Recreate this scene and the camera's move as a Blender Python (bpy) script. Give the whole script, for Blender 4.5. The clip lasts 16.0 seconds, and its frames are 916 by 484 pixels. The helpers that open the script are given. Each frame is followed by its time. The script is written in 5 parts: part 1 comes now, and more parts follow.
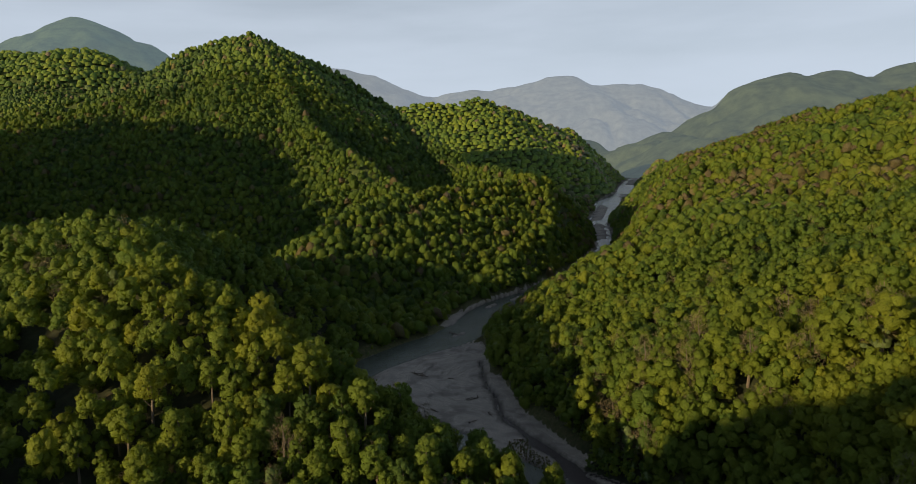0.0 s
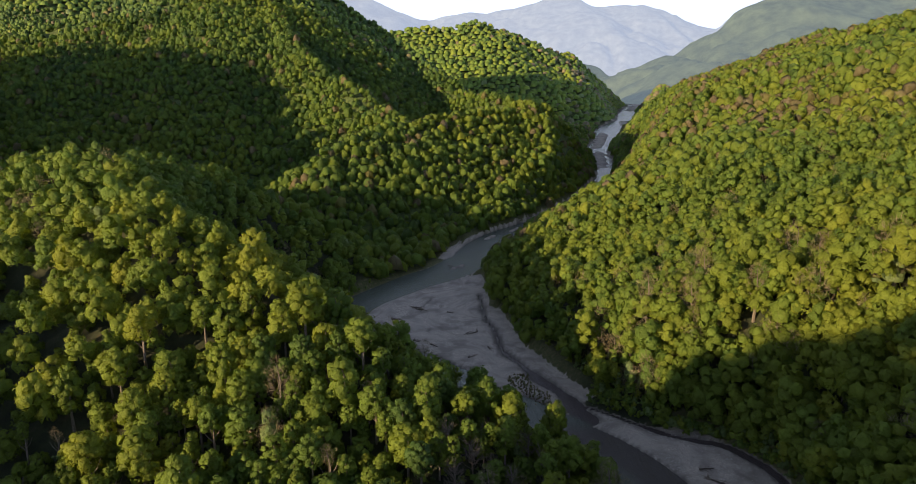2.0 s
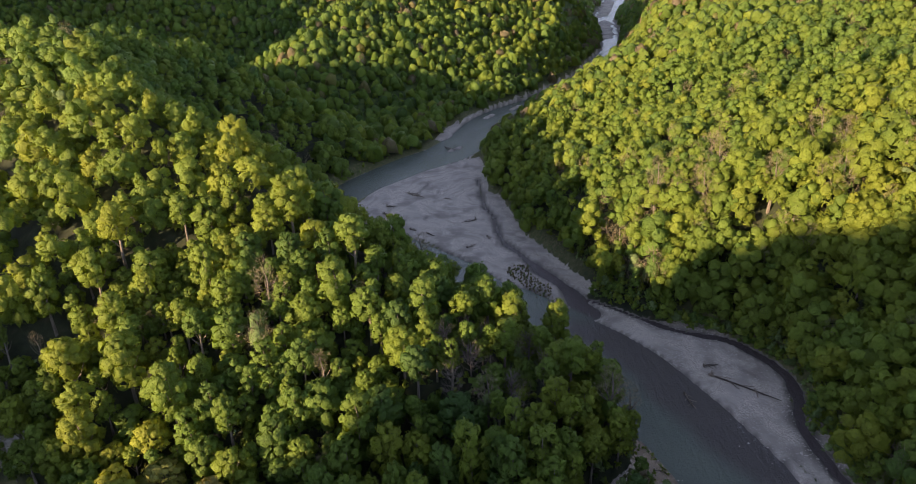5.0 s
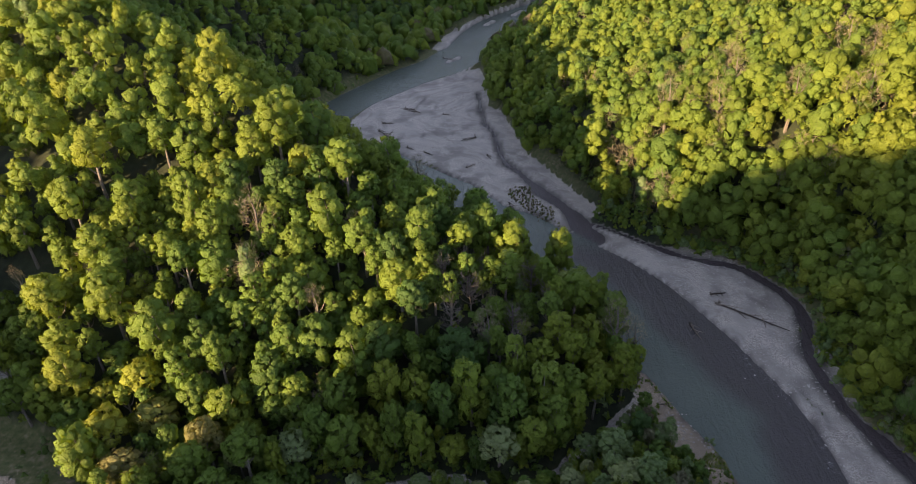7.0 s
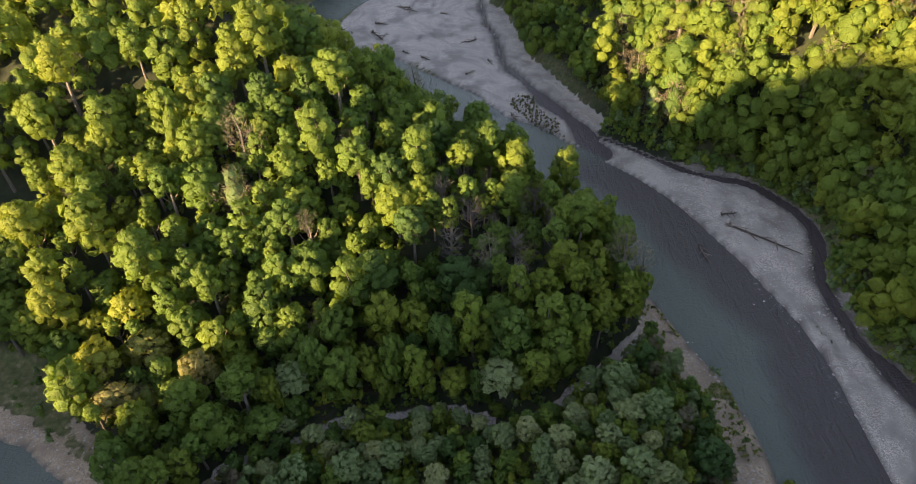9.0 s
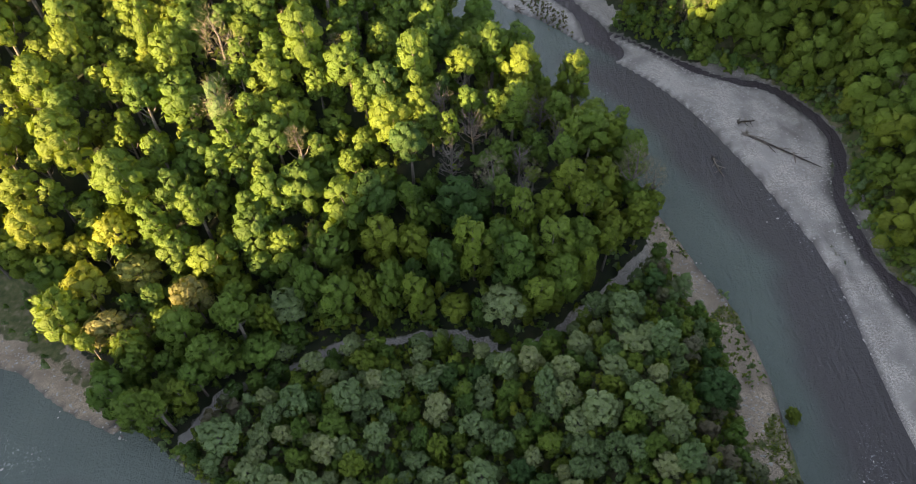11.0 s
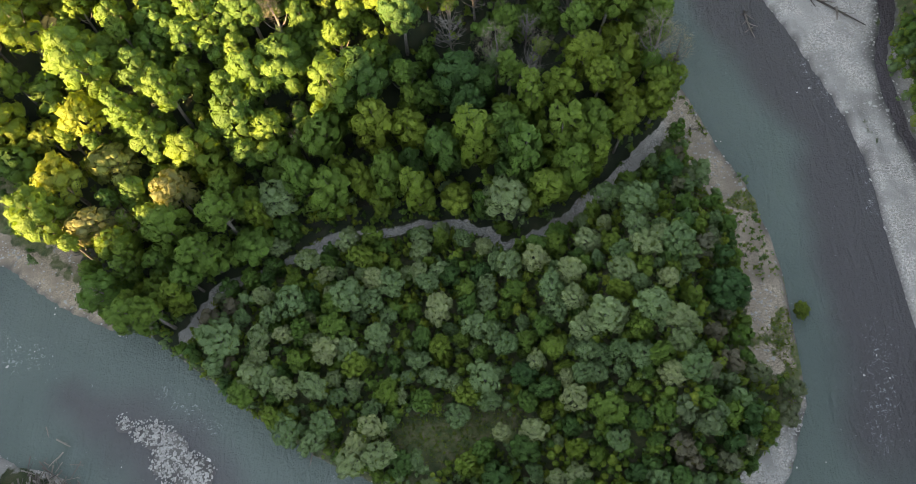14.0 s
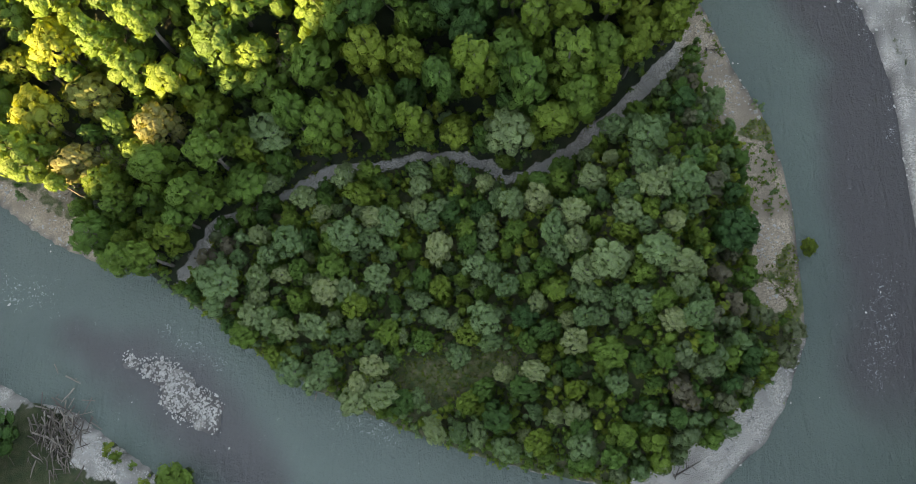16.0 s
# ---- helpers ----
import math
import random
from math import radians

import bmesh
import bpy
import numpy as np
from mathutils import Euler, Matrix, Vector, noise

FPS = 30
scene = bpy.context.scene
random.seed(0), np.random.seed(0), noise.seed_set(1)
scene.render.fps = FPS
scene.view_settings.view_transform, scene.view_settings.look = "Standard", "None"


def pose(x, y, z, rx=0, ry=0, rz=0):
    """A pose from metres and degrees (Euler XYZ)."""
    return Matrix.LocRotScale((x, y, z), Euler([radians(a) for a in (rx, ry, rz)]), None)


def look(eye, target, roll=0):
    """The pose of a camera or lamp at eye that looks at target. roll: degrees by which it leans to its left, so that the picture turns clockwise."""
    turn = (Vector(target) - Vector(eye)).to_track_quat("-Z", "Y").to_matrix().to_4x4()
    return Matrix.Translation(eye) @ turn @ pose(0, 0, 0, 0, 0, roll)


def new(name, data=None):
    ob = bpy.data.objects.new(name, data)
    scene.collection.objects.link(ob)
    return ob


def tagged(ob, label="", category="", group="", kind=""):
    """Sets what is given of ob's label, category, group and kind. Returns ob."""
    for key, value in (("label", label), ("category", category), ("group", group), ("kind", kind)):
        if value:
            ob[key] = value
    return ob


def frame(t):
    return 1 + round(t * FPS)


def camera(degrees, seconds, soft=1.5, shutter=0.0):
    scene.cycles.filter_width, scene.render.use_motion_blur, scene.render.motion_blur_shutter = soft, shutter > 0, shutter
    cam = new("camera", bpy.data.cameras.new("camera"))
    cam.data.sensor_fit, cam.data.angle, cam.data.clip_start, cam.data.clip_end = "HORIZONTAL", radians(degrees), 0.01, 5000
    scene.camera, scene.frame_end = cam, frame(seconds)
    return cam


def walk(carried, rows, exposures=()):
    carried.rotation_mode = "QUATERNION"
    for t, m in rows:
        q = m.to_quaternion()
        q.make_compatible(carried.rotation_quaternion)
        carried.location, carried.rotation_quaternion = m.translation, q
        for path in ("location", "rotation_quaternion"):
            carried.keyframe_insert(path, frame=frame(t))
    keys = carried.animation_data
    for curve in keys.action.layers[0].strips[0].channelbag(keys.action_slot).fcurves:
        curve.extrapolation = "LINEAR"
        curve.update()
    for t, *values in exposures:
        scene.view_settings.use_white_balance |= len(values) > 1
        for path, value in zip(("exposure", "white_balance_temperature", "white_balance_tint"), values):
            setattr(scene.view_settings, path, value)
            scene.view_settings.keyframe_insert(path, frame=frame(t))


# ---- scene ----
cam = camera(69.8, 16.0, soft=0.6)
PATH = [
    (0, (1.702, 0.36, 121.051), (1.663, 2.342, 120.786), -1.6),
    (0.5, (1.631, 2.737, 121.054), (1.593, 4.711, 120.733), -1.7),
    (1, (1.517, 5.182, 121.094), (1.48, 7.146, 120.72), -1.9),
    (1.5, (1.362, 7.71, 121.175), (1.325, 9.663, 120.749), -2.0),
    (2, (1.208, 10.305, 121.307), (1.17, 12.246, 120.829), -2.0),
    (2.5, (1.108, 12.961, 121.463), (1.071, 14.889, 120.931), -2.1),
    (3, (1.056, 15.657, 121.598), (1.017, 17.567, 121.007), -2.2),
    (3.5, (1.054, 18.3, 121.678), (1.015, 20.19, 121.025), -2.2),
    (4, (1.092, 20.943, 121.707), (1.052, 22.811, 120.993), -2.2),
    (6.5, (1.534, 34.707, 121.55), (1.483, 36.428, 120.532), -2.7),
    (7, (1.502, 37.449, 121.545), (1.45, 39.134, 120.467), -2.8),
    (7.5, (1.389, 40.149, 121.551), (1.335, 41.794, 120.413), -2.9),
    (8, (1.269, 42.911, 121.559), (1.214, 44.51, 120.36), -3.0),
    (8.5, (1.143, 45.672, 121.571), (1.087, 47.222, 120.308), -3.1),
    (9, (1.012, 48.409, 121.594), (0.955, 49.905, 120.268), -3.2),
    (9.2, (0.962, 49.518, 121.603), (0.904, 50.993, 120.253), -3.2),
    (11.5, (0.557, 62.71, 121.899), (0.492, 63.87, 120.271), -4.3),
    (12, (0.473, 65.635, 121.918), (0.407, 66.717, 120.237), -4.7),
    (12.5, (0.427, 68.543, 121.944), (0.358, 69.546, 120.215), -5.1),
    (13, (0.435, 71.461, 121.948), (0.363, 72.381, 120.174), -5.7),
    (13.5, (0.497, 74.323, 121.946), (0.421, 75.16, 120.131), -6.3),
    (14, (0.632, 77.102, 121.938), (0.552, 77.855, 120.087), -7.3),
    (14.5, (0.786, 79.855, 121.905), (0.701, 80.522, 120.021), -8.5),
    (15, (0.933, 82.617, 121.863), (0.843, 83.198, 119.952), -10.0),
    (15.5, (1.099, 85.421, 121.827), (1.005, 85.915, 119.891), -12.0),
    (16, (1.276, 88.245, 121.803), (1.177, 88.65, 119.847), -15.0),
]
EXPOSURES = [(0, 0.34, 6750, 4), (1.5, 0.98, 6450, 10), (3.5, 1.75, 6150, 19), (7, 2.28, 6400, 17), (9, 2.6, 6650, 14), (12.5, 3.24, 6980, 7), (16, 3.46, 7060, 2)]
walk(cam, [(t, look(eye, target, roll)) for t, eye, target, roll in PATH], EXPOSURES)

# ---- world and sun ----
SUN_DIR = Vector((0.75, 0.66, 0.0)).normalized()  # the way the light travels over the ground
SUN_TAN = 0.25
sun_way = Vector((SUN_DIR.x, SUN_DIR.y, -SUN_TAN)).normalized()
world = bpy.data.worlds.new("sky")
scene.world = world
world.use_nodes = True
wn = world.node_tree.nodes
sky = wn.new("ShaderNodeTexSky")
sky.sky_type = "NISHITA"
sky.sun_disc = False
sky.sun_elevation = math.atan(SUN_TAN)
sky.sun_rotation = math.atan2(-SUN_DIR.x, -SUN_DIR.y)
sky.altitude = 300
sky.air_density, sky.dust_density, sky.ozone_density = 1.0, 1.5, 1.5
wl = world.node_tree.links
# a thin veil of high cloud, denser in long streaks
wtc = wn.new("ShaderNodeTexCoord")
wmap = wn.new("ShaderNodeMapping")
wmap.inputs["Scale"].default_value = (1.6, 1.6, 9.0)
wl.new(wtc.outputs["Generated"], wmap.inputs[0])
wnoise = wn.new("ShaderNodeTexNoise")
wnoise.inputs["Scale"].default_value, wnoise.inputs["Detail"].default_value = 2.2, 6.0
wl.new(wmap.outputs[0], wnoise.inputs["Vector"])
wramp = wn.new("ShaderNodeMapRange")
wramp.inputs[1].default_value, wramp.inputs[2].default_value, wramp.inputs[3].default_value, wramp.inputs[4].default_value = 0.35, 0.75, 0.45, 0.8
wl.new(wnoise.outputs["Fac"], wramp.inputs[0])
wmix = wn.new("ShaderNodeMix")
wmix.data_type = "RGBA"
wl.new(wramp.outputs[0], wmix.inputs[0])
wl.new(sky.outputs[0], wmix.inputs[6])
wmix.inputs[7].default_value = (1.3, 1.36, 1.6, 1)
whor = wn.new("ShaderNodeSeparateXYZ")
wl.new(wtc.outputs["Generated"], whor.inputs[0])
wlow = wn.new("ShaderNodeMapRange")
wlow.interpolation_type = "SMOOTHSTEP"
wlow.inputs[1].default_value, wlow.inputs[2].default_value, wlow.inputs[3].default_value, wlow.inputs[4].default_value = 0.0, 0.75, 0.97, 0.0
wbase = wn.new("ShaderNodeMath")
wbase.operation = "MULTIPLY_ADD"
wbase.inputs[1].default_value, wbase.inputs[2].default_value = -0.34, 0.17
wl.new(wnoise.outputs["Fac"], wbase.inputs[0])
wsum = wn.new("ShaderNodeMath")
wsum.operation = "ADD"
wl.new(whor.outputs[2], wsum.inputs[0])
wl.new(wbase.outputs[0], wsum.inputs[1])
wl.new(wsum.outputs[0], wlow.inputs[0])
wlast = wn.new("ShaderNodeMix")
wlast.data_type = "RGBA"
wl.new(wlow.outputs[0], wlast.inputs[0])
wl.new(wmix.outputs[2], wlast.inputs[6])
wlast.inputs[7].default_value = (8.5, 9.6, 12.0, 1)
wl.new(wlast.outputs[2], wn["Background"].inputs[0])
wn["Background"].inputs[1].default_value = 0.055
sun = new("sun", bpy.data.lights.new("sun", "SUN"))
sun.data.energy = 3.85
sun.data.angle = radians(0.6)
sun.data.color = (1.0, 0.665, 0.34)
sun.matrix_world = look((0, 0, 300), Vector((0, 0, 300)) + sun_way)


# ---- materials ----
def material(name):
    m = bpy.data.materials.new(name)
    m.use_nodes = True
    return m, m.node_tree.nodes, m.node_tree.links, m.node_tree.nodes["Principled BSDF"]


def node(nodes, kind, **inputs):
    n = nodes.new(kind)
    for key, value in inputs.items():
        n.inputs[key.replace("_", " ")].default_value = value
    return n


def ramp(nodes, stops):
    n = nodes.new("ShaderNodeValToRGB")
    el = n.color_ramp.elements
    while len(el) > 1:
        el.remove(el[-1])
    el[0].position, el[0].color = stops[0][0], (*stops[0][1], 1)
    for at, c in stops[1:]:
        e = el.new(at)
        e.color = (*c, 1)
    return n


def mix(nodes, links, fac, a, b):
    n = nodes.new("ShaderNodeMix")
    n.data_type = "RGBA"
    for sock, v in ((n.inputs[0], fac), (n.inputs[6], a), (n.inputs[7], b)):
        if isinstance(v, (int, float)):
            sock.default_value = v
        elif isinstance(v, tuple):
            sock.default_value = (*v, 1)
        else:
            links.new(v, sock)
    return n.outputs[2]


def attribute(nodes, name):
    n = nodes.new("ShaderNodeAttribute")
    n.attribute_name = name
    return n.outputs["Fac"]


def maths(nodes, links, op, a, b):
    n = nodes.new("ShaderNodeMath")
    n.operation = op
    for i, v in enumerate((a, b)):
        if isinstance(v, (int, float)):
            n.inputs[i].default_value = v
        else:
            links.new(v, n.inputs[i])
    return n.outputs[0]


# foliage: the tint runs from dark alder over fresh beech green to ochre, pale willow and bare grey-brown
FOLIAGE = [(0.0, (0.040, 0.090, 0.026)), (0.2, (0.099, 0.172, 0.030)), (0.45, (0.152, 0.208, 0.026)), (0.62, (0.192, 0.229, 0.027)),
           (0.72, (0.150, 0.142, 0.070)), (0.80, (0.142, 0.126, 0.088)), (0.86, (0.118, 0.186, 0.073)), (0.93, (0.164, 0.232, 0.101)), (1.0, (0.270, 0.305, 0.145))]


def foliage_material(name, relief=0.0):
    m, n, l, p = material(name)
    info = n.new("ShaderNodeObjectInfo")
    geo = n.new("ShaderNodeNewGeometry")
    shift = maths(n, l, "MULTIPLY", maths(n, l, "SUBTRACT", info.outputs["Random"], 0.5), 0.10)
    fac = maths(n, l, "ADD", attribute(n, "tint"), shift)
    r = ramp(n, FOLIAGE)
    l.new(fac, r.inputs[0])
    tc = n.new("ShaderNodeTexCoord")
    fine = node(n, "ShaderNodeTexNoise", Scale=1.9 if relief else 3.4, Detail=3.0, Roughness=0.7)
    l.new(tc.outputs["Object"], fine.inputs["Vector"])
    clump = node(n, "ShaderNodeTexNoise", Scale=0.95, Detail=2.0)
    l.new(tc.outputs["Object"], clump.inputs["Vector"])
    both = maths(n, l, "ADD", maths(n, l, "MULTIPLY", fine.outputs["Fac"], 0.60), maths(n, l, "MULTIPLY", clump.outputs["Fac"], 0.60))
    hsv = n.new("ShaderNodeHueSaturation")
    island = maths(n, l, "ADD", maths(n, l, "MULTIPLY", geo.outputs["Random Per Island"], 0.34), 0.67)
    l.new(maths(n, l, "ADD", island, maths(n, l, "MULTIPLY", maths(n, l, "SUBTRACT", both, 0.18), 0.55)), hsv.inputs["Value"])
    l.new(r.outputs[0], hsv.inputs["Color"])
    l.new(hsv.outputs[0], p.inputs["Base Color"])
    p.inputs["Roughness"].default_value = 0.6
    p.inputs["Specular IOR Level"].default_value = 0.26
    b = node(n, "ShaderNodeBump", Strength=relief or 0.8, Distance=1.5 if relief else 0.35)
    l.new(both, b.inputs["Height"])
    # rounded puffs of twigs and leaves, the larger ones holding smaller ones
    puff = None
    for scale, deep in ((0.75, 0.75), (1.9, 0.30)):
        warp = n.new("ShaderNodeVectorMath")
        warp.operation = "MULTIPLY_ADD"
        warp.inputs[1].default_value = (0.5, 0.5, 0.5)
        l.new(clump.outputs["Color"], warp.inputs[0])
        l.new(tc.outputs["Object"], warp.inputs[2])
        v = node(n, "ShaderNodeTexVoronoi", Scale=scale)
        l.new(warp.outputs[0], v.inputs["Vector"])
        pb = node(n, "ShaderNodeBump", Strength=0.48, Distance=deep)
        pb.invert = True
        l.new(v.outputs["Distance"], pb.inputs["Height"])
        if puff:
            l.new(puff.outputs[0], pb.inputs["Normal"])
        puff = pb
    l.new(puff.outputs[0], b.inputs["Normal"])
    l.new(b.outputs[0], p.inputs["Normal"])
    if not relief:
        tr = n.new("ShaderNodeBsdfTranslucent")
        through_leaf = n.new("ShaderNodeMix")
        through_leaf.data_type, through_leaf.blend_type = "RGBA", "MULTIPLY"
        through_leaf.inputs[0].default_value = 1.0
        through_leaf.inputs[7].default_value = (1.25, 1.25, 0.32, 1)
        l.new(hsv.outputs[0], through_leaf.inputs[6])
        l.new(through_leaf.outputs[2], tr.inputs["Color"])
        ms = n.new("ShaderNodeMixShader")
        ms.inputs[0].default_value = 0.28
        l.new(p.outputs[0], ms.inputs[1])
        l.new(tr.outputs[0], ms.inputs[2])
        # ragged edges: gaps between the single leaves of a spray
        gaps = node(n, "ShaderNodeTexNoise", Scale=6.5, Detail=2.0, Roughness=0.6)
        l.new(tc.outputs["Object"], gaps.inputs["Vector"])
        hole = n.new("ShaderNodeMath")
        hole.operation = "LESS_THAN"
        hole.inputs[1].default_value = 0.43
        l.new(gaps.outputs["Fac"], hole.inputs[0])
        see = n.new("ShaderNodeBsdfTransparent")
        cut = n.new("ShaderNodeMixShader")
        l.new(hole.outputs[0], cut.inputs[0])
        l.new(ms.outputs[0], cut.inputs[1])
        l.new(see.outputs[0], cut.inputs[2])
        l.new(cut.outputs[0], n["Material Output"].inputs[0])
    return m


LEAVES = foliage_material("leaves")
CANOPY = foliage_material("distant_canopy", 0.6)


def bark_material():
    m, n, l, p = material("bark")
    tc = n.new("ShaderNodeTexCoord")
    noise_tex = node(n, "ShaderNodeTexNoise", Scale=3.0, Detail=6.0)
    l.new(tc.outputs["Object"], noise_tex.inputs["Vector"])
    r = ramp(n, [(0.3, (0.075, 0.066, 0.058)), (0.7, (0.22, 0.20, 0.175))])
    l.new(noise_tex.outputs["Fac"], r.inputs[0])
    l.new(r.outputs[0], p.inputs["Base Color"])
    p.inputs["Roughness"].default_value = 0.9
    return m


BARK = bark_material()


def twig_material():
    m, n, l, p = material("twigs")
    geo = n.new("ShaderNodeNewGeometry")
    r = ramp(n, [(0.0, (0.13, 0.120, 0.075)), (0.5, (0.21, 0.190, 0.120)), (1.0, (0.29, 0.26, 0.18))])
    l.new(geo.outputs["Random Per Island"], r.inputs[0])
    l.new(r.outputs[0], p.inputs["Base Color"])
    p.inputs["Roughness"].default_value = 0.85
    return m


TWIGS = twig_material()


def ground_material():
    m, n, l, p = material("ground")
    tc = n.new("ShaderNodeTexCoord")
    pos = tc.outputs["Object"]

    def tex(scale, detail=5.0):
        t = node(n, "ShaderNodeTexNoise", Scale=scale, Detail=detail)
        l.new(pos, t.inputs["Vector"])
        return t.outputs["Fac"]
    # forest floor
    soil = ramp(n, [(0.35, (0.010, 0.017, 0.007)), (0.55, (0.021, 0.032, 0.011)), (0.7, (0.044, 0.040, 0.024))])
    l.new(tex(0.25), soil.inputs[0])
    # gravel: stones at two sizes over silt
    v = node(n, "ShaderNodeTexVoronoi", Scale=1.4)
    l.new(pos, v.inputs["Vector"])
    v2 = node(n, "ShaderNodeTexVoronoi", Scale=5.0)
    l.new(pos, v2.inputs["Vector"])
    grey = ramp(n, [(0.0, (0.27, 0.25, 0.228)), (0.5, (0.45, 0.415, 0.38)), (1.0, (0.68, 0.63, 0.58))])
    rnd = n.new("ShaderNodeSeparateColor")
    l.new(v2.outputs["Color"], rnd.inputs[0])
    l.new(rnd.outputs[0], grey.inputs[0])
    silt = ramp(n, [(0.34, (0.275, 0.254, 0.234)), (0.50, (0.39, 0.363, 0.336)), (0.66, (0.51, 0.475, 0.438))])
    l.new(tex(0.06, 9.0), silt.inputs[0])
    flow = n.new("ShaderNodeCombineXYZ")
    sep = n.new("ShaderNodeSeparateXYZ")
    l.new(pos, sep.inputs[0])
    l.new(maths(n, l, "MULTIPLY", maths(n, l, "ADD", attribute(n, "stream"), maths(n, l, "MULTIPLY", tex(0.05, 3.0), 26.0)), 0.30), flow.inputs[0])
    l.new(maths(n, l, "MULTIPLY", sep.outputs[1], 0.05), flow.inputs[1])
    streak = node(n, "ShaderNodeTexNoise", Scale=1.0, Detail=4.0)
    l.new(flow.outputs[0], streak.inputs["Vector"])
    lines = ramp(n, [(0.36, (0.58, 0.56, 0.55)), (0.52, (1, 1, 1)), (0.68, (1.0, 1.0, 1.0))])
    l.new(streak.outputs["Fac"], lines.inputs[0])
    patch = ramp(n, [(0.42, (0, 0, 0)), (0.58, (1, 1, 1))])
    l.new(tex(0.12, 6.0), patch.inputs[0])
    stone = mix(n, l, patch.outputs[0], silt.outputs[0], grey.outputs[0])
    lined = n.new("ShaderNodeMix")
    lined.data_type, lined.blend_type = "RGBA", "MULTIPLY"
    lined.inputs[0].default_value = 0.45
    l.new(stone, lined.inputs[6])
    l.new(lines.outputs[0], lined.inputs[7])
    sandy = n.new("ShaderNodeMix")
    sandy.data_type, sandy.blend_type = "RGBA", "MULTIPLY"
    l.new(attribute(n, "sandy"), sandy.inputs[0])
    l.new(lined.outputs[2], sandy.inputs[6])
    sandy.inputs[7].default_value = (0.84, 0.72, 0.58, 1)
    wet = mix(n, l, attribute(n, "wet"), sandy.outputs[2], (0.085, 0.078, 0.075))
    grass = ramp(n, [(0.35, (0.075, 0.105, 0.032)), (0.55, (0.145, 0.150, 0.060)), (0.72, (0.25, 0.215, 0.135))])
    l.new(tex(0.7, 8.0), grass.inputs[0])
    edge = maths(n, l, "ADD", attribute(n, "gravel"), maths(n, l, "MULTIPLY", maths(n, l, "SUBTRACT", tex(0.5, 6.0), 0.5), 1.2))
    sharp = ramp(n, [(0.42, (0, 0, 0)), (0.58, (1, 1, 1))])
    l.new(edge, sharp.inputs[0])
    land = mix(n, l, attribute(n, "meadow"), soil.outputs[0], grass.outputs[0])
    shrubs = ramp(n, [(0.35, (0.030, 0.056, 0.016)), (0.5, (0.062, 0.104, 0.026)), (0.68, (0.105, 0.145, 0.034))])
    l.new(tex(0.35, 7.0), shrubs.inputs[0])
    land = mix(n, l, attribute(n, "young"), land, shrubs.outputs[0])
    l.new(mix(n, l, sharp.outputs[0], land, wet), p.inputs["Base Color"])
    p.inputs["Roughness"].default_value = 0.85
    b = node(n, "ShaderNodeBump", Strength=0.5, Distance=0.25)
    l.new(v2.outputs["Distance"], b.inputs["Height"])
    b2 = node(n, "ShaderNodeBump", Strength=0.5, Distance=0.4)
    l.new(tex(0.6, 8.0), b2.inputs["Height"])
    l.new(b2.outputs[0], b.inputs["Normal"])
    l.new(b.outputs[0], p.inputs["Normal"])
    return m


